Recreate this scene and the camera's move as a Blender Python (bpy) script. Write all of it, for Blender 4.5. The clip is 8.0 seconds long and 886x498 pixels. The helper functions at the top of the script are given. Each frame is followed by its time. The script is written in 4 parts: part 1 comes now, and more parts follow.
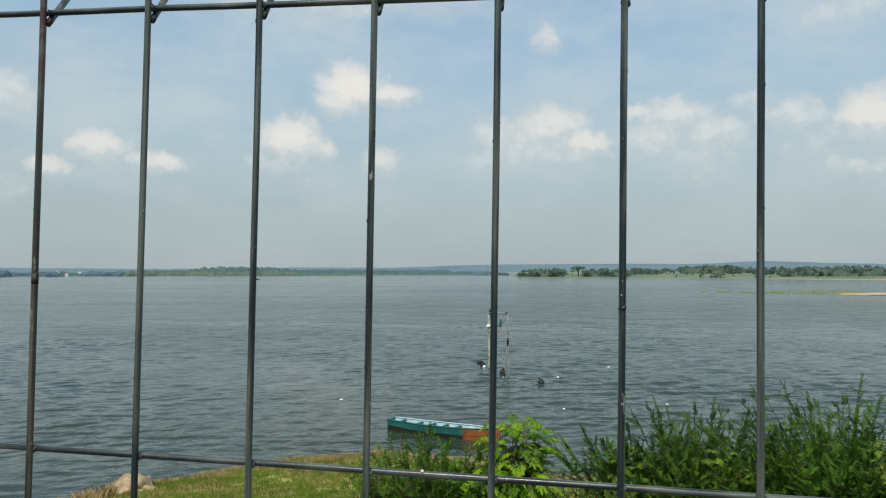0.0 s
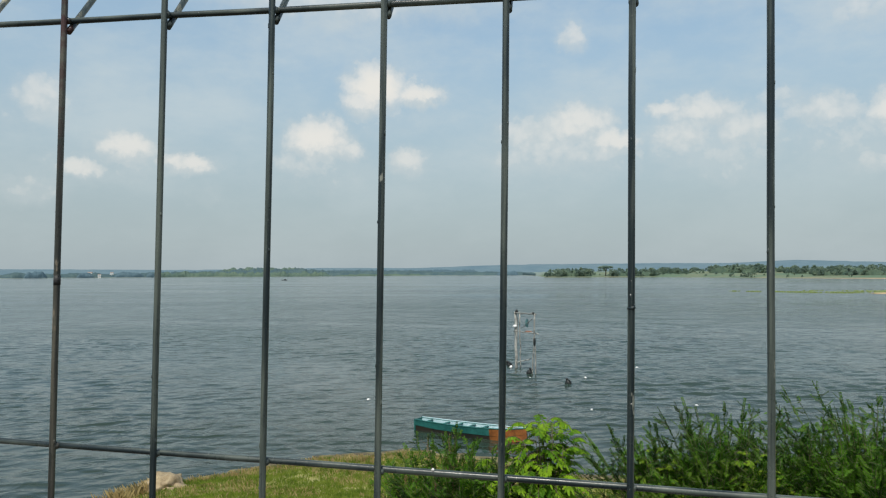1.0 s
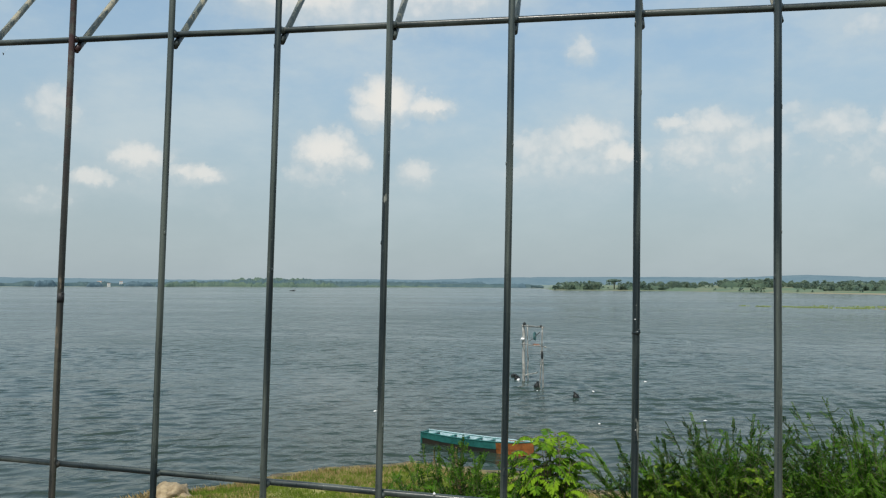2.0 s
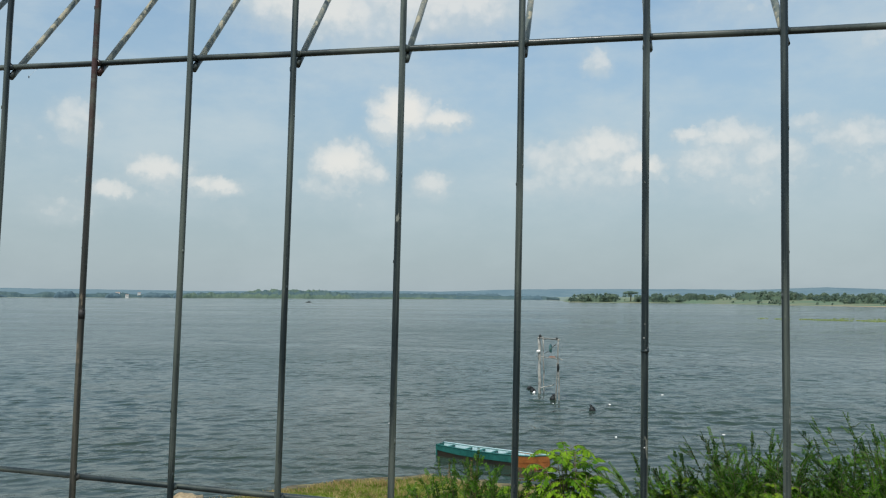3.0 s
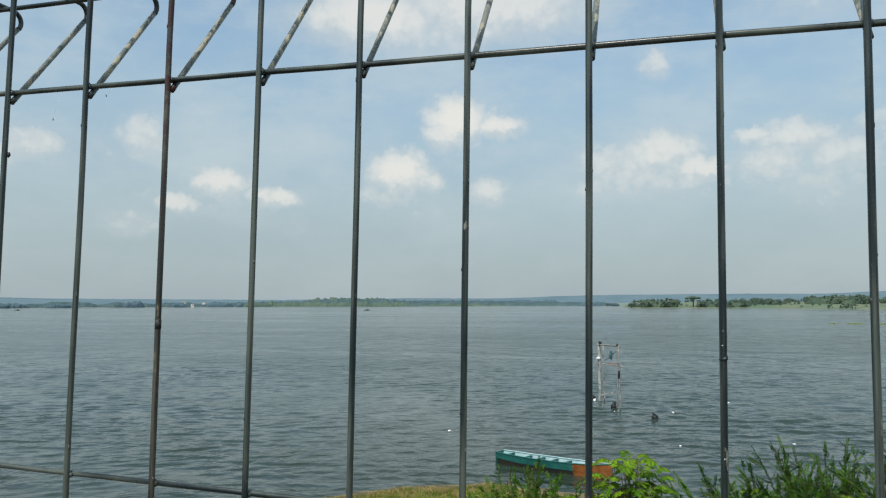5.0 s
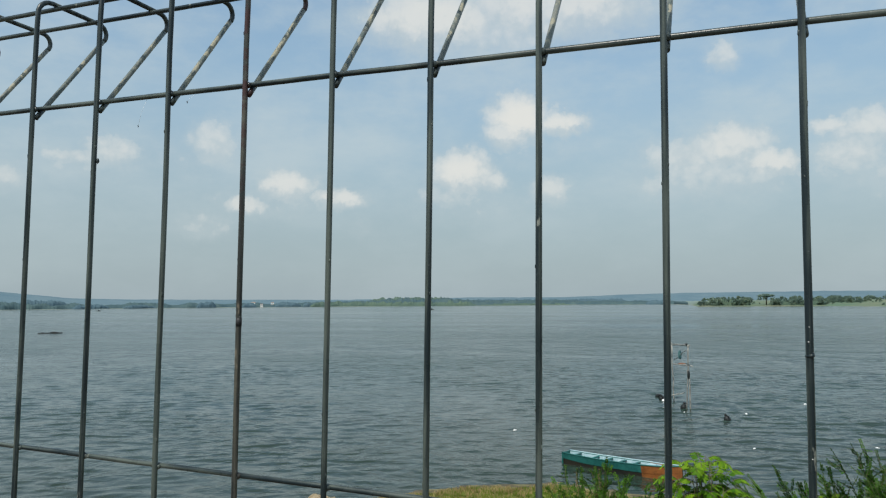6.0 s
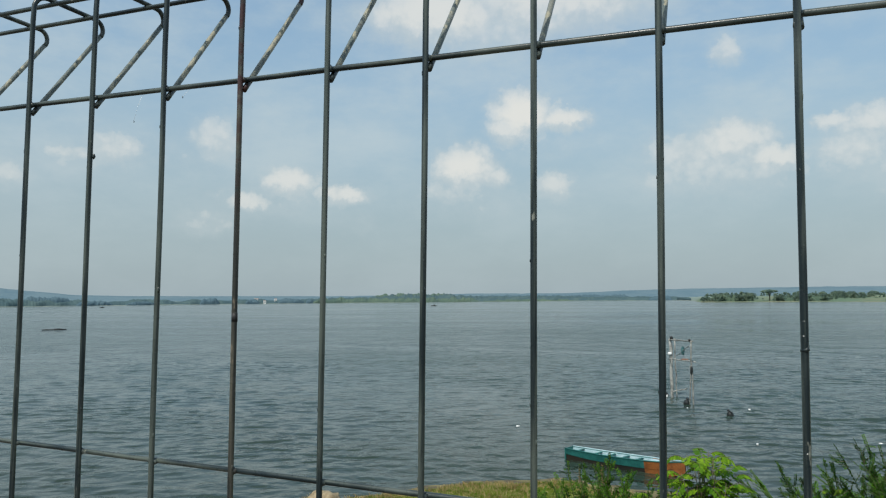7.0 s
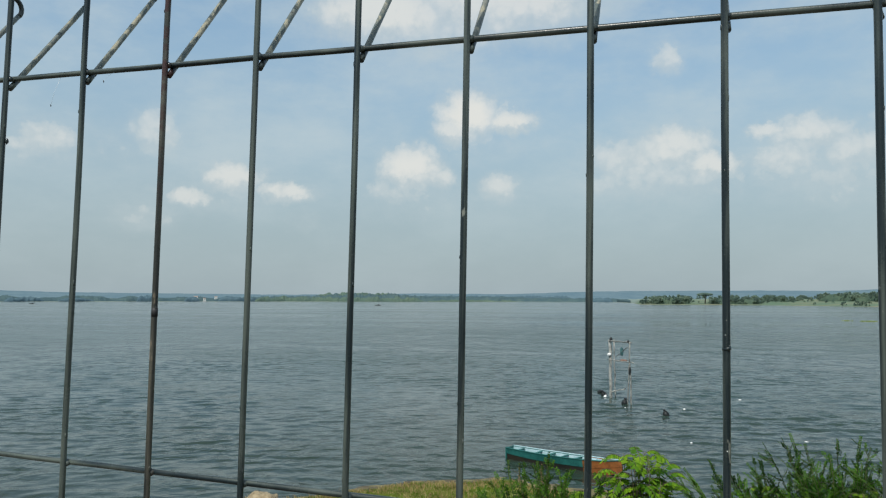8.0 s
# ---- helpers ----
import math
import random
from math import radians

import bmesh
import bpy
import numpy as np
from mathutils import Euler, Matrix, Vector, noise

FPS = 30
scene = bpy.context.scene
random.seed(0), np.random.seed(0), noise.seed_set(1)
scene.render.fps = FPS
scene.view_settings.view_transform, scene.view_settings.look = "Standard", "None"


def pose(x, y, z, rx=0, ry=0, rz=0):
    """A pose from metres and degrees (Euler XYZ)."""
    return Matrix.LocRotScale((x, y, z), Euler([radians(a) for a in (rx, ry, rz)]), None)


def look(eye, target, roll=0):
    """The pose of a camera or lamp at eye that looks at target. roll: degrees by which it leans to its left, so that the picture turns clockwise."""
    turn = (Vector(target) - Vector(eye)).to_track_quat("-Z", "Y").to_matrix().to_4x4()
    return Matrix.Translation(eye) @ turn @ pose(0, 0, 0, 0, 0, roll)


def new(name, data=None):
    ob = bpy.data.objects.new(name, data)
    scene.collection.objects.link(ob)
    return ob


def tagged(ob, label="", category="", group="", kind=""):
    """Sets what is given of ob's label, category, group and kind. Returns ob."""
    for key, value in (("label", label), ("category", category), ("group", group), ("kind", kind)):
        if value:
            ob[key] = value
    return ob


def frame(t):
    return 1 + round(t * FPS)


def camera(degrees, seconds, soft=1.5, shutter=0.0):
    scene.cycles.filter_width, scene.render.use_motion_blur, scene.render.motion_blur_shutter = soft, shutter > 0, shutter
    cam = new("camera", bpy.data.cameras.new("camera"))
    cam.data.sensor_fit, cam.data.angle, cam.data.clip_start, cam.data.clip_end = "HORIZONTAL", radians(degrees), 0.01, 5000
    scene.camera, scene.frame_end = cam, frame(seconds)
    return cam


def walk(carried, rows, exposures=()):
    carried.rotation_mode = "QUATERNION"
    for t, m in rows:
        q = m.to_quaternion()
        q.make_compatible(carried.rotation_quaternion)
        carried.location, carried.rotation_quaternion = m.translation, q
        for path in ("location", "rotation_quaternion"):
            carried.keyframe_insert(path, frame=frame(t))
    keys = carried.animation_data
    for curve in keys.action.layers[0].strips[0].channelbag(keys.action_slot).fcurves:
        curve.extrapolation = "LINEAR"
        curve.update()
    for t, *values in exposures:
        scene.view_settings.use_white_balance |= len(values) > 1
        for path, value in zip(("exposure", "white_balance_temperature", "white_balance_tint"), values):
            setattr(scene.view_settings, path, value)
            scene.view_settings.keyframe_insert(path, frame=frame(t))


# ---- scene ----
cam = camera(62.03, 8.0, soft=1.2)
walk(cam, [
    (0, pose(0.3368, -0.4352, 6.0252, 91.917, 0.116, 9.111)),
    (0.5, pose(0.3416, -0.4382, 6.0258, 91.822, 0.401, 10.493)),
    (1, pose(0.3474, -0.4373, 6.0253, 91.931, 0.289, 11.162)),
    (1.5, pose(0.3481, -0.4341, 6.0270, 92.223, 0.089, 11.483)),
    (1.7, pose(0.3486, -0.4332, 6.0288, 92.469, -0.082, 11.504)),
    (3, pose(0.3539, -0.4418, 6.0352, 93.767, -0.334, 12.980)),
    (3.5, pose(0.3554, -0.4412, 6.0352, 93.859, -0.429, 12.967)),
    (4, pose(0.3565, -0.4399, 6.0330, 93.739, -0.432, 13.325)),
    (4.5, pose(0.3588, -0.4384, 6.0348, 94.051, -0.344, 13.541)),
    (5, pose(0.3463, -0.4409, 6.0358, 94.309, 0.148, 17.418)),
    (5.2, pose(0.3417, -0.4414, 6.0362, 94.389, 0.702, 19.720)),
    (6.3, pose(0.3409, -0.4455, 6.0340, 94.186, 0.301, 22.522)),
    (6.5, pose(0.3432, -0.4436, 6.0341, 94.013, 0.259, 22.555)),
    (7, pose(0.3451, -0.4417, 6.0335, 93.978, 0.485, 22.575)),
    (7.5, pose(0.3469, -0.4399, 6.0327, 94.057, -0.023, 21.500)),
    (8, pose(0.3513, -0.4301, 6.0313, 93.956, -0.122, 18.254)),
], exposures=[(0, 0.0, 6680, 11), (1.7, 0.0, 6620, 11), (3, -0.01, 6500, 10), (4.5, -0.08, 6460, 8.8), (5, 0.0, 6560, 10), (5.2, -0.01, 6540, 10), (6.3, -0.08, 6450, 9), (8, -0.08, 6450, 9)])
rng = random.Random(7)


# ---------------------------------------------------------------- node helpers
class Net:
    """A node tree with short calls: node(), math(), mix() and link by argument."""

    def __init__(self, tree):
        self.tree = tree
        tree.nodes.clear()

    def put(self, node, inputs):
        for key, value in inputs.items():
            socket = node.inputs[key]
            if isinstance(value, bpy.types.NodeSocket):
                self.tree.links.new(value, socket)
            else:
                socket.default_value = value
        return node

    def node(self, kind, inputs=None, operation="", data_type="", blend_type="", interpolation_type=""):
        n = self.tree.nodes.new(kind)
        if operation:
            n.operation = operation
        if data_type:
            n.data_type = data_type
        if blend_type:
            n.blend_type = blend_type
        if interpolation_type:
            n.interpolation_type = interpolation_type
        return self.put(n, inputs or {})

    def math(self, op, a, b=0.0, c=0.0, clamp=False):
        n = self.node("ShaderNodeMath", operation=op)
        n.use_clamp = clamp
        return self.put(n, {0: a, 1: b, 2: c}).outputs[0]

    def vec(self, op, a, b=(0, 0, 0), out=0):
        n = self.node("ShaderNodeVectorMath", operation=op)
        return self.put(n, {0: a, 1: b}).outputs[out]

    def mix(self, f, a, b, blend="MIX"):
        n = self.node("ShaderNodeMix", data_type="RGBA", blend_type=blend)
        return self.put(n, {0: f, 6: a, 7: b}).outputs[2]

    def step(self, value, lo, hi, to0=0.0, to1=1.0, smooth=True):
        n = self.node("ShaderNodeMapRange", interpolation_type="SMOOTHSTEP" if smooth else "LINEAR")
        return self.put(n, {0: value, 1: lo, 2: hi, 3: to0, 4: to1}).outputs[0]

    def noise(self, vector, scale, detail=4.0, rough=0.5, distort=0.0, out=0):
        n = self.node("ShaderNodeTexNoise", {"Scale": scale, "Detail": detail, "Roughness": rough, "Distortion": distort})
        if vector is not None:
            self.tree.links.new(vector, n.inputs["Vector"])
        return n.outputs[out]


def rgb(r, g, b):
    return (r, g, b, 1.0)


# ---------------------------------------------------------------- world: sky, clouds and sun
SUN_HEIGHT, SUN_TURN = 56.0, 188.0   # degrees up; clockwise from +y seen from above
world = bpy.data.worlds.new("sky")
scene.world = world
world.use_nodes = True
w = Net(world.node_tree)
sky = w.node("ShaderNodeTexSky")
sky.sky_type, sky.sun_disc = "NISHITA", False
sky.sun_elevation, sky.sun_rotation = radians(SUN_HEIGHT), radians(SUN_TURN)
sky.air_density, sky.dust_density, sky.ozone_density, sky.altitude = 1.0, 1.5, 1.6, 50
place = w.node("ShaderNodeTexCoord").outputs["Generated"]
place = w.vec("NORMALIZE", place)
split = w.node("ShaderNodeSeparateXYZ", {0: place})
turn = w.math("MULTIPLY", w.math("ARCTAN2", w.math("MULTIPLY", split.outputs[0], -1.0), split.outputs[1]), 57.2958)
rise = w.math("MULTIPLY", w.math("ARCSINE", split.outputs[2]), 57.2958)
spot = w.node("ShaderNodeCombineXYZ", {0: turn, 1: rise}).outputs[0]
# billows: the place on the dome is bent by noise at three sizes
bend1 = w.vec("SUBTRACT", w.noise(spot, 0.45, 2, 0.5, out=1), (0.5, 0.5, 0.5))
bend2 = w.vec("SUBTRACT", w.noise(spot, 1.3, 6, 0.65, out=1), (0.5, 0.5, 0.5))
bent = w.vec("ADD", spot, w.vec("ADD", w.vec("MULTIPLY", bend1, (1.8, 1.2, 0)), w.vec("MULTIPLY", bend2, (1.3, 1.2, 0))))
cover, lift = None, None


def puff(turn_at, rise_at, wide, high, much):
    """One heap of a cloud: degrees to the left of +y and up, half sizes in degrees, thickness."""
    global cover, lift
    d = w.vec("MULTIPLY", w.vec("SUBTRACT", bent, (turn_at, rise_at, 0)), (1 / wide, 1 / high, 0))
    r = w.vec("LENGTH", d, out=1)
    heap = w.math("MULTIPLY", w.step(r, 1.75, 0.3), much)
    up = w.node("ShaderNodeSeparateXYZ", {0: d}).outputs[1]
    lit = w.math("MULTIPLY", heap, w.step(up, -1.35, 0.15))
    cover = heap if cover is None else w.math("MAXIMUM", cover, heap)
    lift = lit if lift is None else w.math("MAXIMUM", lift, lit)


# the heap in the middle and the one below it
puff(16.3, 14.1, 2.3, 2, 1)
puff(17.3, 13, 1.8, 1.1, 0.8)
puff(13, 13.7, 2, 1, 0.9)
puff(20.6, 10.2, 2.4, 1.8, 0.95)
puff(18.7, 9.5, 1.6, 1.2, 0.7)
puff(22, 8.3, 2.7, 1.1, 0.5)
puff(13.9, 8.6, 1.7, 1.2, 0.65)
# small ones towards the left
puff(34.4, 9, 2.2, 1.3, 0.8)
puff(30.4, 8.1, 2.2, 0.84, 0.8)
puff(37.5, 7.4, 1.9, 0.72, 0.7)
puff(40.6, 5.9, 2.5, 1.1, 0.4)
puff(29, 5.9, 1.9, 0.96, 0.3)
puff(39.8, 12, 1.9, 1.7, 0.6)
puff(37.7, 12.1, 2.2, 1.3, 0.25)
puff(46.7, 10.9, 2.1, 1.3, 0.65)
puff(49.4, 10.4, 1.9, 0.72, 0.6)
puff(53.8, 8.8, 2, 1.2, 0.5)
# the long bank to the right
puff(0.5, 11.3, 2.8, 1.6, 0.75)
puff(4.2, 10.6, 3.3, 1.7, 0.6)
puff(-2.1, 9.9, 2.2, 1, 0.8)
puff(5.7, 8.7, 2.7, 1, 0.45)
puff(-8.4, 11.5, 3.1, 1.4, 0.7)
puff(-5.8, 12, 1.4, 0.6, 0.7)
puff(-6.8, 10, 2.7, 1.1, 0.6)
puff(-11.4, 10.3, 2.7, 1.6, 0.6)
puff(-10.2, 7.4, 3.6, 1, 0.35)
puff(-16.3, 11.1, 2.7, 1.3, 0.62)
puff(-13.9, 12.2, 1.8, 1, 0.5)
puff(-21.5, 10.6, 2.7, 1.9, 0.9)
puff(-19.8, 7.4, 2, 0.8, 0.5)
puff(-21.8, 7.2, 1.8, 1, 0.5)
# thin grey banks below the heaps
puff(15, 11.8, 5, 1.5, 0.3)
puff(20.5, 7.6, 5.5, 1.6, 0.32)
puff(1.5, 9, 6.5, 1.8, 0.48)
puff(-9.5, 9, 6.5, 2, 0.42)
puff(-18.5, 9.2, 6, 2.2, 0.4)
puff(36, 7.6, 6, 1.6, 0.34)
puff(42.5, 11, 5, 1.8, 0.32)
puff(48.5, 10.0, 4.0, 1.6, 0.34)
puff(33.0, 8.3, 4.5, 1.5, 0.3)
# high ones
puff(1.1, 17.6, 1.1, 1.2, 0.6)
puff(23.1, 21.6, 5.8, 2.3, 0.85)
puff(13.3, 22.6, 7.6, 3.3, 0.8)
puff(18.6, 20, 4.9, 1.8, 0.5)
puff(-10.1, 20.9, 5.8, 2, 0.35)
puff(-20, 17.5, 4, 1.8, 0.45)

grain = w.noise(spot, 1.1, 7, 0.62)
heads = w.node("ShaderNodeTexVoronoi", {"Vector": w.vec("ADD", spot, w.vec("MULTIPLY", bend2, (0.5, 0.5, 0))), "Scale": 0.85, "Detail": 2.0, "Roughness": 0.5})
heads.feature = "F1"
heads = w.math("SUBTRACT", 0.42, heads.outputs["Distance"])      # round heads, high in their middles
ragged = w.math("ADD", cover, w.math("ADD", w.math("MULTIPLY", w.math("SUBTRACT", grain, 0.5), 0.18), w.math("MULTIPLY", heads, 0.26)))
upper = w.step(w.math("DIVIDE", lift, w.math("MAXIMUM", cover, 0.001)), 0.22, 0.85)
crown = w.math("MULTIPLY", w.math("MULTIPLY", w.step(ragged, 0.20, 0.32), upper), w.math("POWER", cover, 1.0))
under = w.math("MULTIPLY", w.step(w.math("ADD", cover, w.math("MULTIPLY", w.math("SUBTRACT", grain, 0.5), 0.45)), 0.02, 0.75), w.math("POWER", cover, 0.5))
thick = w.math("MAXIMUM", crown, w.math("MULTIPLY", under, 0.8))
veil = w.math("MULTIPLY", w.step(rise, 3.0, 13.0, 0.35, 1.0), w.step(w.noise(w.vec("MULTIPLY", spot, (0.5, 1.0, 1)), 0.13, 6, 0.62), 0.36, 0.70, 0.0, 0.6))
haze = w.step(rise, 30.0, 1.0, 0.0, 0.92)
HAZE, CLOUD, SHADE = rgb(3.55, 4.35, 4.80), rgb(7.9, 7.95, 7.6), rgb(5.7, 6.4, 6.6)
blue = w.mix(1.0, sky.outputs[0], rgb(1.87, 2.02, 1.80), "MULTIPLY")
air = w.mix(haze, blue, HAZE)
air = w.mix(veil, air, rgb(5.7, 6.6, 6.9))
body = w.mix(w.step(w.math("ADD", lift, w.math("ADD", w.math("MULTIPLY", w.math("SUBTRACT", grain, 0.5), 0.5), w.math("MULTIPLY", heads, 0.40))), 0.05, 0.62), SHADE, CLOUD)
w.node("ShaderNodeOutputWorld", {0: w.node("ShaderNodeBackground", {0: w.mix(thick, air, body), 1: 0.1}).outputs[0]})

lamp = bpy.data.lights.new("sun", "SUN")
lamp.energy, lamp.angle, lamp.color = 3.5, radians(0.6), (1.0, 0.95, 0.87)
sun = new("sun", lamp)
s_el, s_az = radians(SUN_HEIGHT), radians(SUN_TURN)
sun.matrix_world = look((30 * math.sin(s_az) * math.cos(s_el), 30 * math.cos(s_az) * math.cos(s_el), 30 * math.sin(s_el)), (0, 0, 0))


# ---------------------------------------------------------------- materials
def material(name):
    m = bpy.data.materials.new(name)
    m.use_nodes = True
    n = Net(m.node_tree)
    return m, n


def finish(n, shader):
    n.node("ShaderNodeOutputMaterial", {0: shader})


def rough_surface(name, dark, light, scale, rough=0.7, bump=0.2, grain_scale=8.0, metal=0.0, spec=0.4, far=1.0):
    """A worn matt surface: two colours in patches, a finer grain, and relief."""
    m, n = material(name)
    p = n.node("ShaderNodeTexCoord").outputs["Object"]
    a = n.noise(p, scale, 5, 0.6)
    b = n.noise(p, scale * grain_scale, 3, 0.6)
    v = n.node("ShaderNodeObjectInfo").outputs["Random"]
    f = n.math("ADD", n.math("MULTIPLY", a, 0.75), n.math("ADD", n.math("MULTIPLY", b, 0.35), n.math("MULTIPLY", v, 0.1)))
    c = n.mix(n.step(f, 0.4, 0.75), dark, light)
    bmp = n.node("ShaderNodeBump", {"Strength": bump, "Distance": far / (scale * grain_scale), "Height": b}).outputs[0]
    finish(n, n.node("ShaderNodeBsdfPrincipled", {"Base Color": c, "Roughness": rough, "Metallic": metal,
                                                "Specular IOR Level": spec, "Normal": bmp}).outputs[0])
    return m


def wire_paint(name, coat, faded, worn, rust, worn_from, rust_from, rust_rise=None, grain_way=(1, 1, 0.03)):
    """Old enamel on steel wire: the coat, pale worn spots and rust, each in patches of its own."""
    m, n = material(name)
    p = n.node("ShaderNodeTexCoord").outputs["Object"]
    long = n.vec("MULTIPLY", p, (1, 1, 0.35))
    a, b, c = n.noise(long, 120, 4, 0.6), n.noise(p, 45, 5, 0.65), n.noise(p, 700, 3, 0.6)
    slow = n.math("ADD", n.math("MULTIPLY", n.noise(p, 7, 3), 0.7), n.math("MULTIPLY", n.noise(long, 45, 3), 0.3))
    streak = n.noise(n.vec("MULTIPLY", p, grain_way), 300, 3, 0.55)
    tone = n.mix(n.step(n.math("ADD", n.math("MULTIPLY", slow, 0.55), n.math("MULTIPLY", streak, 0.45)), 0.42, 0.60), coat, faded)
    tone = n.mix(n.step(a, worn_from, worn_from + 0.06), tone, worn)
    rusty = n.step(b, rust_from, rust_from + 0.1)
    if rust_rise:       # the rust thins out down the wire
        rusty = n.math("MULTIPLY", rusty, n.step(n.node("ShaderNodeSeparateXYZ", {0: p}).outputs[2], rust_rise[0], rust_rise[1], 0.04, 1.0))
    tone = n.mix(rusty, tone, rust)
    tone = n.mix(n.math("MULTIPLY", n.step(c, 0.68, 0.74), 0.25), tone, rgb(0.3, 0.31, 0.29))
    h = n.math("ADD", n.math("MULTIPLY", a, 0.6), c)
    bmp = n.node("ShaderNodeBump", {"Strength": 0.18, "Distance": 0.0006, "Height": h}).outputs[0]
    finish(n, n.node("ShaderNodeBsdfPrincipled", {"Base Color": tone, "Roughness": n.step(b, 0.3, 0.7, 0.22, 0.36),
                                                "Specular IOR Level": 0.40, "Normal": bmp}).outputs[0])
    return m


ENAMEL = (rgb(0.010, 0.018, 0.021), rgb(0.092, 0.110, 0.094), rgb(0.20, 0.21, 0.18), rgb(0.040, 0.027, 0.020), 0.67, 0.69)
WIRE = wire_paint("grey_green_enamel", *ENAMEL)
WIRE_ACROSS = wire_paint("grey_green_enamel_across", *ENAMEL, grain_way=(0.03, 1, 1))
# Worn cream enamel of the stays, brightened further with painted sunlight.
WIRE_PALE = wire_paint("weathered_sunlit_enamel", rgb(0.10, 0.125, 0.115), rgb(0.20, 0.205, 0.175), rgb(0.32, 0.30, 0.22), rgb(0.05, 0.045, 0.04), 0.52, 0.62)
WIRE_RUST = wire_paint("rusted_enamel", rgb(0.020, 0.024, 0.023), rgb(0.095, 0.090, 0.070), rgb(0.16, 0.135, 0.10), rgb(0.050, 0.020, 0.017), 0.62, 0.44, (-0.13, 0.02))
DARK_TAPE = rough_surface("dark_tape", rgb(0.012, 0.012, 0.013), rgb(0.03, 0.03, 0.03), 60, 0.6)
CHALK = rough_surface("white_spatter", rgb(0.6, 0.6, 0.58), rgb(0.8, 0.8, 0.78), 300, 0.8)


def water_surface():
    m, n = material("lake_water")
    p = n.node("ShaderNodeTexCoord").outputs["Object"]
    turned = n.node("ShaderNodeMapping", {0: p, 3: (1, 1, 1), 2: (0, 0, radians(-30))}).outputs[0]
    ripple = n.noise(n.vec("MULTIPLY", turned, (0.80, 1.15, 1)), 1.0, 3, 0.5, 0.7)
    fine = n.noise(n.vec("MULTIPLY", p, (2.2, 2.8, 1)), 1.0, 3, 0.55, 0.5)
    chop = n.noise(n.vec("MULTIPLY", turned, (0.30, 0.40, 1)), 1.0, 3, 0.5, 0.6)
    swell = n.noise(n.vec("MULTIPLY", p, (0.010, 0.028, 1)), 1.0, 5, 0.6, 0.4)
    gust = n.step(swell, 0.34, 0.66, 0.7, 1.3)
    h = n.math("ADD", n.math("ADD", n.math("MULTIPLY", ripple, 0.38), n.math("MULTIPLY", chop, 0.46)), n.math("MULTIPLY", fine, 0.03))
    squall = n.noise(n.vec("MULTIPLY", turned, (0.20, 0.16, 1)), 1.0, 4, 0.6, 0.3)
    flat = n.node("ShaderNodeSeparateXYZ", {0: p})
    off = n.math("SQRT", n.math("ADD", n.math("POWER", flat.outputs[0], 2.0), n.math("POWER", flat.outputs[1], 2.0)))
    h = n.math("MULTIPLY", h, n.step(off, 55, 115, 0.38, 1.0))      # nearer in, the sheet itself carries the waves
    h = n.math("MULTIPLY", h, n.step(squall, 0.34, 0.66, 0.62, 1.38))
    bands = n.noise(n.vec("MULTIPLY", p, (0.0016, 0.011, 1)), 1.0, 4, 0.6, 0.3)
    h = n.math("MULTIPLY", h, n.math("MULTIPLY", gust, n.step(bands, 0.36, 0.62, 0.7, 1.35)))
    h = n.math("MULTIPLY", h, n.step(off, 60, 600, 1.0, 0.58))      # the wind drops towards the far side
    h = n.math("MULTIPLY", h, n.math("MULTIPLY", n.step(flat.outputs[0], 2, 26, 1.0, 0.75), n.step(flat.outputs[0], -18, -70, 1.0, 0.55)))     # and in the lee of the shores
    bmp = n.node("ShaderNodeBump", {"Strength": 1.0, "Distance": 1.0, "Height": h}).outputs[0]
    murk = n.mix(n.step(swell, 0.35, 0.65), rgb(0.022, 0.043, 0.037), rgb(0.034, 0.059, 0.051))
    murk = n.mix(n.step(off, 60, 22, 0.0, 0.75), murk, rgb(0.024, 0.036, 0.023))       # silt stirred up near the bank
    finish(n, n.node("ShaderNodeBsdfPrincipled", {"Base Color": murk, "Roughness": n.step(swell, 0.35, 0.65, 0.06, 0.18),
                                                "IOR": 1.333, "Normal": bmp}).outputs[0])
    return m


WATER = water_surface()


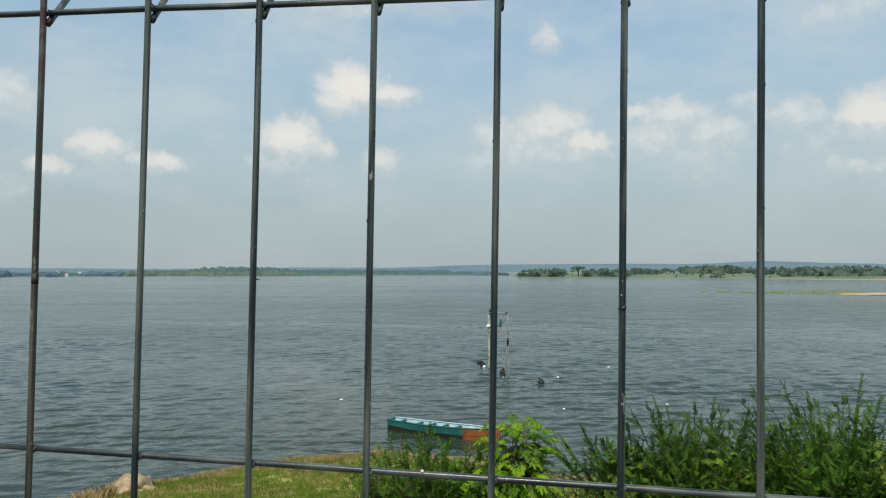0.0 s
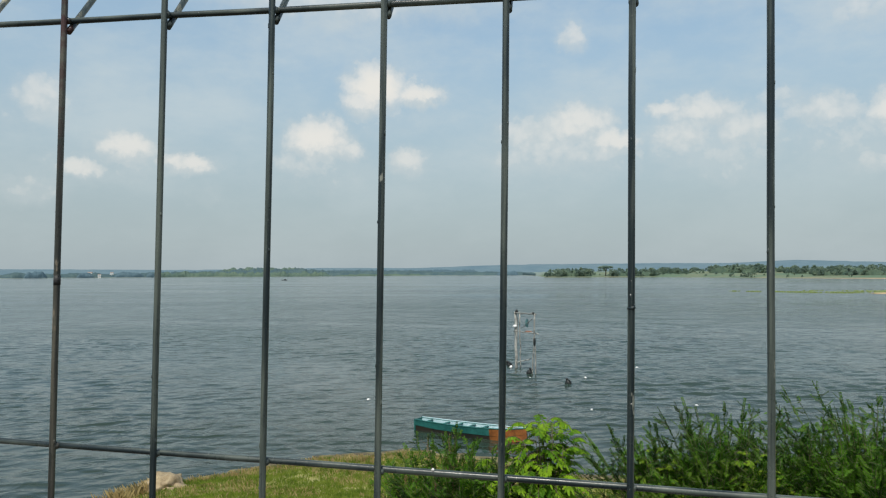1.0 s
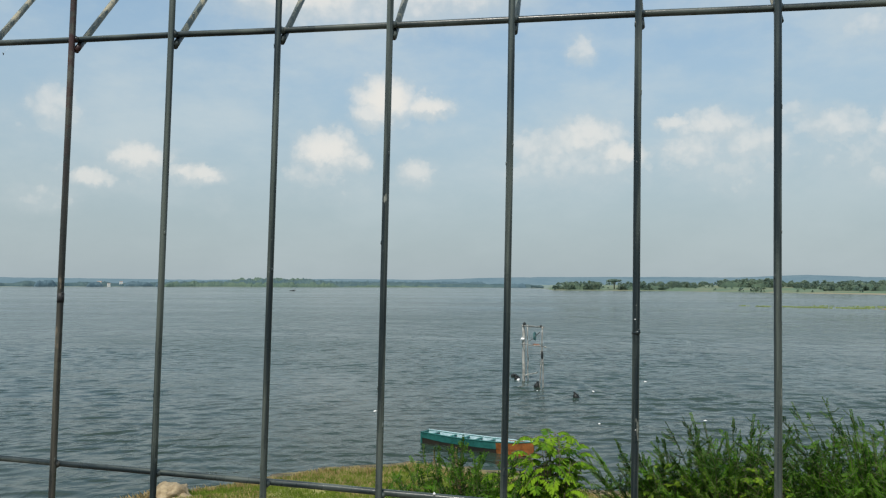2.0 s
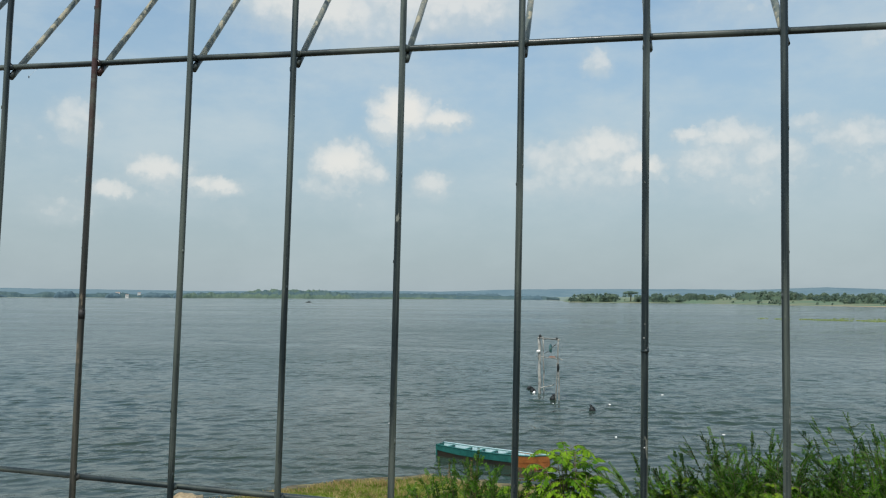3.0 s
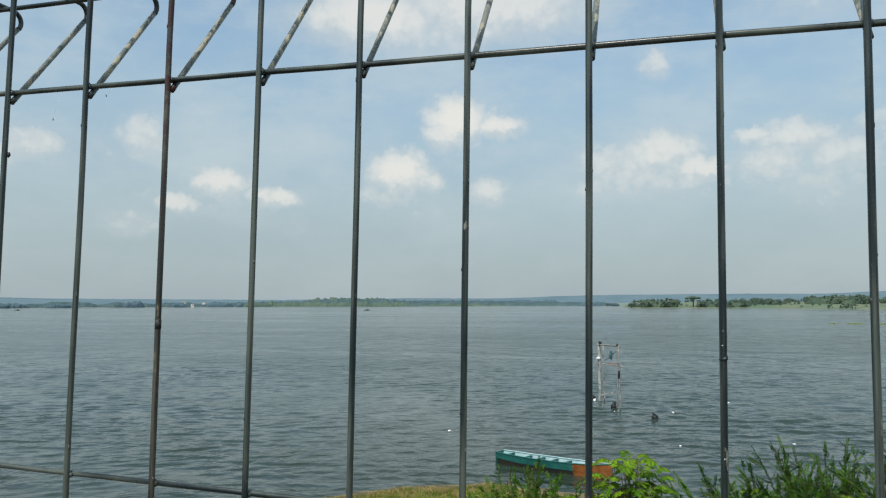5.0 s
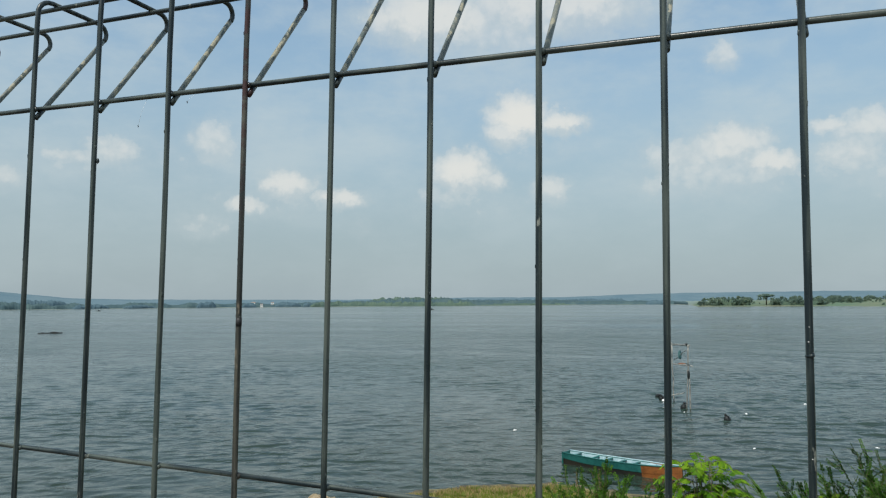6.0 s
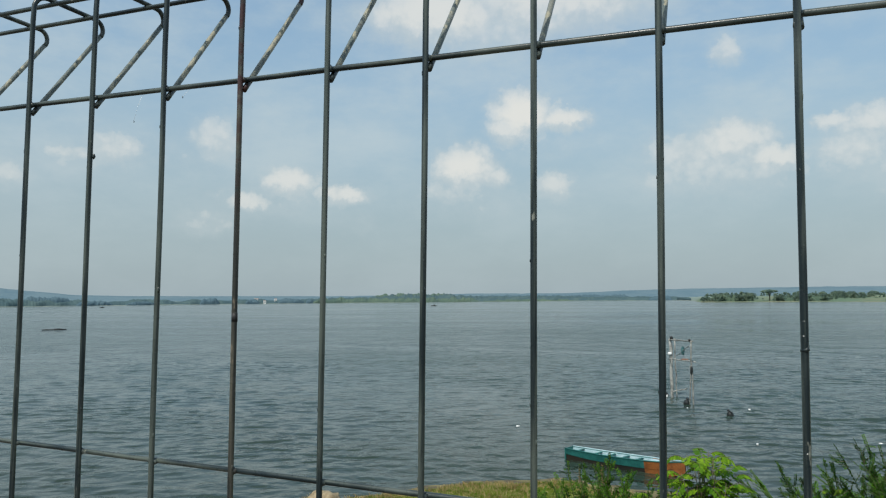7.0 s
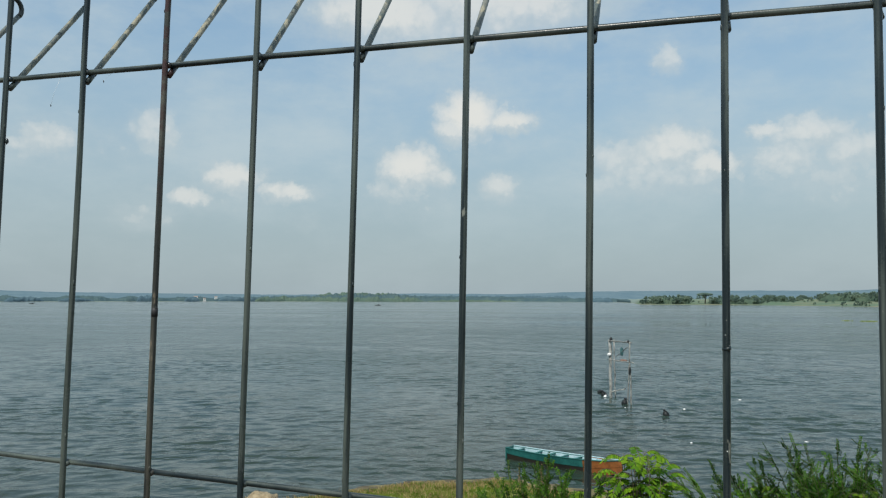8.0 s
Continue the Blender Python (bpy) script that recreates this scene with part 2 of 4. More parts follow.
def ground_surface():
    m, n = material("grassy_bank")
    p = n.node("ShaderNodeTexCoord").outputs["Object"]
    high = n.node("ShaderNodeSeparateXYZ", {0: p}).outputs[2]
    a, b, c = n.noise(p, 0.35, 5, 0.6), n.noise(p, 2.5, 5, 0.65), n.noise(p, 0.012, 5, 0.6)
    grass = n.mix(n.step(a, 0.38, 0.62), rgb(0.16, 0.19, 0.04), rgb(0.29, 0.27, 0.09))
    grass = n.mix(n.step(b, 0.5, 0.72), grass, rgb(0.28, 0.22, 0.09))
    grass = n.mix(n.step(c, 0.45, 0.65, 0, 0.8), grass, rgb(0.17, 0.22, 0.10))
    flat = n.node("ShaderNodeSeparateXYZ", {0: p})
    off = n.math("SQRT", n.math("ADD", n.math("POWER", flat.outputs[0], 2.0), n.math("POWER", flat.outputs[1], 2.0)))
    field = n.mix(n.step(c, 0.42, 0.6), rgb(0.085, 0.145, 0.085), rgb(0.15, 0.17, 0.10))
    # Farthest fields fade to a greyer tone, haze put into the colour.
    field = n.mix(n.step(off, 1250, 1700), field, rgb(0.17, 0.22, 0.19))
    beach = n.math("MULTIPLY", n.step(high, 1.1, 0.3), n.step(flat.outputs[0], 160, 260, 0.15, 1.0))
    field = n.mix(beach, field, n.mix(n.noise(p, 0.05, 3), rgb(0.29, 0.22, 0.14), rgb(0.40, 0.30, 0.19)))
    grass = n.mix(n.step(off, 250, 400), grass, field)
    # Unseen ground near the fence, darkened to weaken bounce onto the wires.
    unseen_dark = n.mix(n.step(b, 0.35, 0.65), rgb(0.07, 0.06, 0.045), rgb(0.13, 0.11, 0.08))
    grass = n.mix(n.step(n.math("ADD", flat.outputs[1], n.math("MULTIPLY", a, 4.0)), 9.0, 6.0), grass, unseen_dark)
    mud = n.mix(n.step(b, 0.4, 0.6), rgb(0.075, 0.060, 0.034), rgb(0.14, 0.11, 0.06))
    rim = n.math("ADD", high, n.math("MULTIPLY", n.math("SUBTRACT", b, 0.5), 0.25))
    tone = n.mix(n.step(rim, -0.02, 0.09), mud, grass)
    bmp = n.node("ShaderNodeBump", {"Strength": 0.5, "Distance": 0.1, "Height": b}).outputs[0]
    finish(n, n.node("ShaderNodeBsdfPrincipled", {"Base Color": tone, "Roughness": 0.9, "Specular IOR Level": 0.40, "Normal": bmp}).outputs[0])
    return m


GROUND = ground_surface()


def leaf_surface(name, dark, light, glow=0.35, rough=0.5, patches=2.2):
    m, n = material(name)
    v = n.node("ShaderNodeNewGeometry").outputs["Random Per Island"]
    p = n.node("ShaderNodeTexCoord").outputs["Object"]
    f = n.math("ADD", n.math("MULTIPLY", v, 0.45), n.math("MULTIPLY", n.step(n.noise(p, patches, 3), 0.3, 0.7), 0.55))
    c = n.mix(n.step(f, 0.15, 0.85), dark, light)
    face = n.node("ShaderNodeBsdfPrincipled", {"Base Color": c, "Roughness": rough, "Specular IOR Level": 0.09}).outputs[0]
    back = n.node("ShaderNodeBsdfTranslucent", {"Color": n.mix(0.5, c, light)}).outputs[0]
    finish(n, n.node("ShaderNodeMixShader", {0: glow, 1: face, 2: back}).outputs[0])
    return m


LEAF_DARK = leaf_surface("feathery_dark_leaf", rgb(0.010, 0.044, 0.004), rgb(0.068, 0.170, 0.010), 0.24)
LEAF_LIME = leaf_surface("lime_leaf", rgb(0.055, 0.15, 0.010), rgb(0.20, 0.34, 0.018), 0.34)
LEAF_YELLOW = leaf_surface("yellow_green_leaf", rgb(0.05, 0.12, 0.010), rgb(0.17, 0.265, 0.02), 0.32)
LEAF_MID = leaf_surface("mid_green_leaf", rgb(0.020, 0.068, 0.006), rgb(0.090, 0.180, 0.013), 0.32)
GRASS_GREEN = leaf_surface("green_grass", rgb(0.09, 0.155, 0.018), rgb(0.22, 0.28, 0.042), 0.35, 0.7)
GRASS_DRY = leaf_surface("dry_grass", rgb(0.27, 0.195, 0.08), rgb(0.46, 0.36, 0.17), 0.25, 0.8)
WITHERED = leaf_surface("withered_leaf", rgb(0.12, 0.075, 0.035), rgb(0.30, 0.20, 0.09), 0.2, 0.9)
STEM = rough_surface("shrub_bark", rgb(0.05, 0.04, 0.025), rgb(0.12, 0.10, 0.06), 30)
# Far-shore tree colours, greyed and blued to hold the haze.
WOOD_FAR = rough_surface("haze_paled_leaf", rgb(0.070, 0.112, 0.100), rgb(0.105, 0.150, 0.110), 0.03, 1.0, 0.0, 8.0, spec=0.0)
WOOD_BLUE = rough_surface("haze_tinted_leaf", rgb(0.066, 0.112, 0.140), rgb(0.088, 0.138, 0.160), 0.03, 1.0, 0.0, 8.0, spec=0.0)
# Headland leaves made lighter and bluer, with haze painted in.
WOOD_NEAR = leaf_surface("haze_lifted_leaf", rgb(0.115, 0.180, 0.162), rgb(0.24, 0.31, 0.22), 0.5, 1.0, 0.045)
WOOD_FLOOR = rough_surface("headland_scrub", rgb(0.044, 0.078, 0.064), rgb(0.080, 0.116, 0.078), 0.05, 1.0, 0.0, 8.0, spec=0.0)
# The canopy colour holds the haze over the lake as well.
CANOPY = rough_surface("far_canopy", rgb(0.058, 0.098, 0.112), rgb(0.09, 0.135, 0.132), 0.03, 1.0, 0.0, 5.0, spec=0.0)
# Aerial haze is mixed into the hill colour as pale blue.
HILL = rough_surface("haze_blue_hill", rgb(0.104, 0.166, 0.202), rgb(0.138, 0.200, 0.228), 0.006, 1.0, 0.0, spec=0.0)
SAND = rough_surface("shore_sand", rgb(0.36, 0.26, 0.14), rgb(0.5, 0.38, 0.22), 0.3, 0.95)
ROCK = rough_surface("pale_rock", rgb(0.19, 0.14, 0.08), rgb(0.40, 0.32, 0.20), 6.0, 0.95, 0.9)
GREEN_PAINT = rough_surface("boat_green_paint", rgb(0.008, 0.075, 0.068), rgb(0.022, 0.15, 0.135), 2.5, 0.5)
BLUE_PAINT = rough_surface("boat_pale_blue_paint", rgb(0.22, 0.38, 0.42), rgb(0.42, 0.56, 0.59), 3.0, 0.6)
ORANGE_PAINT = rough_surface("boat_orange_paint", rgb(0.15, 0.05, 0.012), rgb(0.30, 0.105, 0.024), 3.0, 0.6)
# Dark hull colour with the shade and reflection under the boat put in.
HULL_DARK = rough_surface("boat_shaded_dark", rgb(0.007, 0.010, 0.008), rgb(0.026, 0.021, 0.013), 2.0, 0.7)
TAR_WOOD = rough_surface("tarred_wood", rgb(0.008, 0.009, 0.010), rgb(0.028, 0.03, 0.03), 2.0, 0.7)
BAMBOO = rough_surface("weathered_bamboo", rgb(0.07, 0.07, 0.06), rgb(0.42, 0.42, 0.39), 5.0, 0.8, 0.5)
BLACK_PLASTIC = rough_surface("black_plastic", rgb(0.009, 0.012, 0.012), rgb(0.024, 0.028, 0.028), 5.0, 0.5)
WHITE_PLASTIC = rough_surface("white_plastic", rgb(0.7, 0.71, 0.7), rgb(0.82, 0.82, 0.8), 9.0, 0.45)
TEAL_NET = rough_surface("teal_netting", rgb(0.04, 0.11, 0.115), rgb(0.07, 0.17, 0.175), 9.0, 0.8)
RED_CLOTH = rough_surface("faded_red_board", rgb(0.17, 0.075, 0.05), rgb(0.28, 0.14, 0.09), 5.0, 0.8)
HOUSE_WHITE = rough_surface("house_plaster", rgb(0.65, 0.65, 0.62), rgb(0.78, 0.77, 0.74), 0.3, 0.9)
ROOF_GREY = rough_surface("roof_sheet", rgb(0.22, 0.16, 0.13), rgb(0.34, 0.27, 0.23), 0.3, 0.8)
WEED = leaf_surface("floating_weed", rgb(0.28, 0.36, 0.10), rgb(0.42, 0.49, 0.18), 0.4, 0.8)


# ---------------------------------------------------------------- mesh helpers
def mesh_of(name, bm, mats, smooth=True):
    me = bpy.data.meshes.new(name)
    bm.to_mesh(me)
    bm.free()
    for m in (mats if isinstance(mats, (list, tuple)) else [mats]):
        me.materials.append(m)
    if smooth:
        me.polygons.foreach_set("use_smooth", [True] * len(me.polygons))
    return me


def part(name, bm, mats, parent=None, label="", smooth=True):
    ob = new(name, mesh_of(name, bm, mats, smooth))
    if parent is not None:
        ob.parent = parent
    if label:
        tagged(ob, label)
    return ob


def soup(name, verts, faces, mat, parent=None, smooth=False):
    """One mesh out of many made-up pieces."""
    me = bpy.data.meshes.new(name)
    me.from_pydata(verts, [], faces)
    me.materials.append(mat)
    if smooth:
        me.polygons.foreach_set("use_smooth", [True] * len(me.polygons))
    ob = new(name, me)
    if parent is not None:
        ob.parent = parent
    return ob


def thing(name, m, label, category, group="", kind=""):
    ob = new(name)
    ob.empty_display_size = 0.1
    ob.matrix_world = m
    return tagged(ob, label, category, group, kind)


def tube(bm, points, radii, sides=8, mat=0, caps=True):
    """A round rod along points; radii is one number or one for each point."""
    pts = [Vector(p) for p in points]
    rs = radii if isinstance(radii, (list, tuple)) else [radii] * len(pts)
    side, rings = None, []
    for i, p in enumerate(pts):
        d = (pts[min(i + 1, len(pts) - 1)] - pts[max(i - 1, 0)]).normalized()
        if side is None:
            side = d.orthogonal().normalized()
        side = (side - d * side.dot(d)).normalized()
        up = d.cross(side)
        rings.append([bm.verts.new(p + (side * math.cos(a) + up * math.sin(a)) * rs[i])
                      for a in (2 * math.pi * k / sides for k in range(sides))])
    for a, b in zip(rings, rings[1:]):
        for k in range(sides):
            bm.faces.new((a[k], a[(k + 1) % sides], b[(k + 1) % sides], b[k])).material_index = mat
    if caps:
        bm.faces.new(rings[0][::-1]).material_index = mat
        bm.faces.new(rings[-1]).material_index = mat


def box(bm, size, at, turn=None, mat=0, bevel=0.0):
    m = Matrix.Translation(at) @ (turn.to_4x4() if turn else Matrix()) @ Matrix.Diagonal((*size, 1))
    vs = bmesh.ops.create_cube(bm, size=1.0, matrix=m)["verts"]
    if bevel:
        es = {e for v in vs for e in v.link_edges}
        bmesh.ops.bevel(bm, geom=list(es), offset=bevel, segments=2, affect="EDGES")
    for v in vs:
        if v.is_valid:
            for f in v.link_faces:
                f.material_index = mat


def lump(bm, at, size, sub=2, rough=0.2, seed=0, mat=0):
    vs = bmesh.ops.create_icosphere(bm, subdivisions=sub, radius=1.0)["verts"]
    off = Vector((seed * 3.7, seed * 1.3, seed * 7.1))
    for v in vs:
        k = 1 + rough * noise.noise(v.co * 1.7 + off) + 0.5 * rough * noise.noise(v.co * 4 + off)
        v.co = Vector(at) + Vector((v.co.x * size[0], v.co.y * size[1], v.co.z * size[2])) * k
    for f in {f for v in vs for f in v.link_faces}:
        f.material_index = mat


# ---------------------------------------------------------------- ground, lake and far shores
def blend(x, xs, ys):
    return float(np.interp(x, xs, ys))


def near_shore(x):
    """How far out along +y the near bank reaches at x."""
    return blend(x, (-60, -20, -15, -13, -12, -11, -8.5, -6, -3.5, -1, 0.6, 2, 6, 40), (3, 4, 9, 14.4, 18.2, 20.5, 23.2, 24.6, 24.4, 23.2, 22.2, 22.9, 24, 26)) \
        + 0.35 * noise.noise(Vector((x * 0.7, 3, 0)))


def far_shore(az):
    """Distance of the far shore, by degrees to the left of +y."""
    return blend(az, (-60, -22.2, -18.2, -14.2, -5.0, 3.3, 3.7, 5, 13, 30, 45, 60, 100),
                 (500, 690, 731, 790, 1045, 1087, 1500, 2350, 2400, 2300, 1900, 1500, 900)) + 14 * noise.noise(Vector((az * 0.9, 0, 5)))


def land_height(x, y):
    r, az = math.hypot(x, y), math.degrees(math.atan2(-x, y))
    if r < 160 or abs(az) > 100:
        ys = near_shore(x)
        if y > ys:
            return max(-2.5, -0.12 * (y - ys))
        u = min(1.0, (ys - y) / max(ys - 1.0, 1.5))
        bump = 0.10 * noise.noise(Vector((x * 0.45, y * 0.45, 0))) + 0.04 * noise.noise(Vector((x * 1.7, y * 1.7, 2)))
        return 4.4 * u ** 1.6 + bump * min(1.0, u * 8) * (1.0 if y > 2 else 0.2)
    d = r - far_shore(az)
    if d < 0:
        return max(-2.5, 0.03 * d)
    return min(2.0, 0.04 * d) + 7.0 * min(1.0, d / 400) ** 1.3 + 1.5 * noise.noise(Vector((x * 0.004, y * 0.004, 7))) * min(1, d / 100)


def make_ground():
    angles = [-180 + 3 * k for k in range(49)] + [-33 + 0.25 * k for k in range(404)] + [68 + 3 * k for k in range(38)]
    angles = sorted(a for a in set(angles) if -180 <= a < 180)
    radii = [0.6 * k for k in range(1, 60)] + [36 * 1.055 ** k for k in range(93)]
    n = len(angles)
    verts = [(0.0, 0.0, land_height(0, 0))]
    for r in radii:
        for a in angles:
            x, y = -r * math.sin(radians(a)), r * math.cos(radians(a))
            verts.append((x, y, land_height(x, y)))
    faces = [(0, 1 + (k + 1) % n, 1 + k) for k in range(n)]
    for i in range(len(radii) - 1):
        b = 1 + i * n
        faces += [(b + k, b + (k + 1) % n, b + n + (k + 1) % n, b + n + k) for k in range(n)]
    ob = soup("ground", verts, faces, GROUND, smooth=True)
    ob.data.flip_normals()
    return tagged(ob, "grassy lake bank with bare muddy rim and far fields paled for haze", "ground", kind="structure")


make_ground()
def make_water():
    """One sheet of water to the horizon, fine enough near the bank to carry real wind waves: many small wave trains about one heading."""
    r = np.random.RandomState(41)
    angles = np.radians(np.concatenate([np.arange(-180, -27, 3.0), np.arange(-27, 60, 0.14), np.arange(60, 180, 3.0)]))
    radii, step = [8.0, 14.0, 17.0], 0.09
    while radii[-1] < 115:
        step = 0.09 if radii[-1] < 30 else min(0.32, 0.09 + 0.0045 * (radii[-1] - 30))
        radii.append(radii[-1] + step)
    radii = np.array(radii + [120 * 1.12 ** k for k in range(33)] + [4900.0])
    ra, aa = np.meshgrid(radii, angles, indexing="ij")
    x, y = -ra * np.sin(aa), ra * np.cos(aa)
    z = np.zeros_like(x)
    for k in range(40):
        long = 0.6 * 3.2 ** (k / 39)
        way = radians(27 + r.normal(0, 19))
        turn = 2 * math.pi / long * (-x * math.sin(way) + y * math.cos(way)) + r.uniform(0, 2 * math.pi)
        z += WAVE_SLOPE * long / (2 * math.pi) * (np.sin(turn) + 0.18 * np.cos(2 * turn))
    gusts = np.ones_like(x)
    for k in range(6):
        u, v = r.normal(0, 0.10, 2)
        gusts += 0.16 * np.sin(x * u + y * v + r.uniform(0, 6.28))
    z *= (1 + 0.6 * np.clip((55 - ra) / 25, 0, 1)) * np.clip(gusts, 0.35, 1.6) * np.clip((115 - ra) / 45, 0, 1) * np.clip((ra - 12) / 8, 0, 1)
    verts = np.stack([x, y, z], axis=2).reshape(-1, 3)
    n, m = len(radii), len(angles)
    i, j = np.meshgrid(np.arange(n - 1), np.arange(m), indexing="ij")
    j2 = (j + 1) % m
    faces = np.stack([i * m + j, (i + 1) * m + j, (i + 1) * m + j2, i * m + j2], axis=2).reshape(-1, 4)
    ob = soup("water", verts.tolist(), faces.tolist(), WATER, smooth=True)
    if ob.data.polygons[0].normal.z < 0:
        ob.data.flip_normals()
    tagged(ob, "grey-green lake water with small wind ripples", "water", kind="structure")


WAVE_SLOPE = 0.0152
make_water()


def make_hills():
    """The far ridge that closes the view behind the lake."""
    az = [-70 + 0.5 * k for k in range(281)]
    verts, faces = [], []
    for a in az:
        el = blend(a, (-70, -30, -22.5, -18, -14.4, -10, -5, 3.6, 8, 13, 20, 30, 45, 49, 53.6, 58, 70),
                   (0.5, 0.5, 0.56, 0.72, 0.86, 0.68, 0.72, 0.70, 0.64, 0.46, 0.50, 0.38, 0.48, 0.57, 1.05, 1.12, 0.6))
        top = 6 + 4300 * math.tan(radians(el)) + 3.0 * noise.noise(Vector((a * 1.3, 0, 1)))
        sx, sy = -math.sin(radians(a)), math.cos(radians(a))
        for r, f in ((3500, 0.0), (3800, 0.45), (4100, 0.85), (4300, 1.0), (4700, 0.0)):
            verts.append((sx * r, sy * r, 2 + (top - 2) * f + (6 * noise.noise(Vector((sx * r * 0.004, sy * r * 0.004, 3))) if 0 < f < 1 else 0)))
    for i in range(len(az) - 1):
        for k in range(4):
            b = i * 5 + k
            faces.append((b, b + 1, b + 6, b + 5))
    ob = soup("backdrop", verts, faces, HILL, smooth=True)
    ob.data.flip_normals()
    tagged(ob, "low wooded hills behind the lake, coloured blue-green for haze", "hills", kind="structure")


make_hills()


def belt(name, label, mat, stands, seed):
    """Far trees grown together: a closed canopy with one crown beside the next. stands: (az from, az to, behind the shore, deep, height, how much the crowns differ)."""
    verts, faces = [], []
    shape = ((0.0, 0.0), (0.03, 0.40), (0.08, 0.68), (0.18, 0.86), (0.40, 1.0), (0.75, 0.9), (1.0, 0.0))
    for n_stand, (a0, a1, back, deep, high, vary) in enumerate(stands):
        count = max(6, int((a1 - a0) / 0.045))
        first = len(verts)
        for i in range(count + 1):
            az = a0 + (a1 - a0) * i / count
            fade = min(1.0, 4.5 * i / count, 4.5 * (count - i) / count) ** 0.5 if count < 60 else min(1.0, i / 14, (count - i) / 14) ** 0.5
            sx, sy = -math.sin(radians(az)), math.cos(radians(az))
            for k, (d, f) in enumerate(shape):
                crowns = 1 + vary * (noise.noise(Vector((az * 1.9 + seed, k * 0.5, n_stand * 3.7))) + 0.7 * noise.noise(Vector((az * 5.3, k * 0.9 + seed, 2.1)))
                                     + 0.45 * noise.noise(Vector((az * 13.1, k * 1.7, seed + 0.4))))
                r = far_shore(az) + back + deep * d + 3 * noise.noise(Vector((az * 9, k * 2.1, seed)))
                z = max(0.1, land_height(sx * r, sy * r))
                verts.append((sx * r, sy * r, z - 0.4 + max(0.0, high * f * fade * crowns)))
        m = len(shape)
        faces += [(first + i * m + k, first + (i + 1) * m + k, first + (i + 1) * m + k + 1, first + i * m + k + 1) for i in range(count) for k in range(m - 1)]
    return tagged(soup(name, verts, faces, mat, smooth=True), label, "trees", kind="stuff")


def woods(name, label, mat, stands, seed):
    """Far tree belts as one mass of uneven crowns. stands: (az from, az to, behind the shore from, to, trees, least height, most)."""
    r = np.random.RandomState(seed)
    vs, fs, base = [], [], 0
    for a0, a1, d0, d1, count, h0, h1 in stands:
        for _ in range(count):
            a, d, h = r.uniform(a0, a1), r.uniform(d0, d1), r.uniform(h0, h1)
            dist = far_shore(a) + d
            x, y = -dist * math.sin(radians(a)), dist * math.cos(radians(a))
            z = max(0.0, land_height(x, y))
            broad = h * r.uniform(0.45, 0.85)
            for k in range(16):         # a crown is a dome of leafy clumps, a clump a score of sprays
                s = h * r.uniform(0.12, 0.22)
                turn, out, up = r.uniform(0, 2 * math.pi), math.sqrt(r.uniform(0, 1)), r.uniform(0.05, 1.0)
                out = out * broad * math.sqrt(max(0.05, 1 - up ** 2.2))
                at = np.array([x + out * math.cos(turn), y + out * math.sin(turn), z + h * (0.06 + 0.80 * up)])
                c = r.standard_normal((20, 1, 3))
                c = c / np.linalg.norm(c, axis=2, keepdims=True) * s * r.uniform(0.4, 1.0, (20, 1, 1))
                u, w = r.standard_normal((2, 20, 1, 3)) * 0.30 * s
                quad = np.array([[-1.0, -0.6], [1.0, -0.7], [0.7, 0.8], [-0.6, 0.7]])
                v = (at + c + u * quad[None, :, :1] + w * quad[None, :, 1:]).reshape(-1, 3)
                v[:, 2] = np.maximum(v[:, 2], z - 0.2)
                vs.append(v)
                fs.append(np.arange(80).reshape(20, 4) + base)
                base += 80
    ob = soup(name, np.concatenate(vs).tolist(), np.concatenate(fs).tolist(), mat, smooth=False)
    return tagged(ob, label, "trees", kind="stuff")


def far_canopy():
    """The wood along the far shore: one closed canopy with an uneven top."""
    verts, faces, cols = [], [], 0
    az = 4.0
    while az <= 62:
        r0 = far_shore(az) + 18 + 10 * noise.noise(Vector((az * 1.1, 2, 2)))
        base = blend(az, (4, 5, 12, 13, 20, 22.5, 26, 28, 31, 36, 45, 49, 62), (3, 8, 12, 15, 17, 27, 25, 16, 13, 11, 12, 14, 15))
        gap = 1.0 if az < 31.5 else blend(noise.noise(Vector((az * 0.83 + 0.4, 9.3, 4.6))), (-0.5, -0.2, 0.1), (0.5, 0.75, 1.0))
        sx, sy = -math.sin(radians(az)), math.cos(radians(az))
        for k, (d, f) in enumerate(((0, 0.0), (5, 0.45), (14, 0.72), (30, 0.85), (70, 0.95), (120, 1.0), (200, 0.9), (260, 0.0))):
            h = base * gap * f * (0.85 + 0.30 * noise.noise(Vector((az * 2.37 + 0.31, k * 0.7 + 0.4, 1.3))) + 0.20 * noise.noise(Vector((az * 7.13, k * 1.3 + 0.2, 5.6))) + 0.12 * noise.noise(Vector((az * 23.7, k * 2.7, 3.4))))
            r = r0 + d + 4 * noise.noise(Vector((az * 14, k * 3.1, 8)))
            verts.append((sx * r, sy * r, max(0.2, land_height(sx * r, sy * r)) - 0.3 + max(h, 0)))
        cols += 1
        az += 0.05
    for i in range(cols - 1):
        for k in range(7):
            b = i * 8 + k
            faces.append((b, b + 8, b + 9, b + 1))
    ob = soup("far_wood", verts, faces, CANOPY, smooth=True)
    tagged(ob, "belt of trees along the far lake shore, haze put into its colour", "trees", kind="stuff")


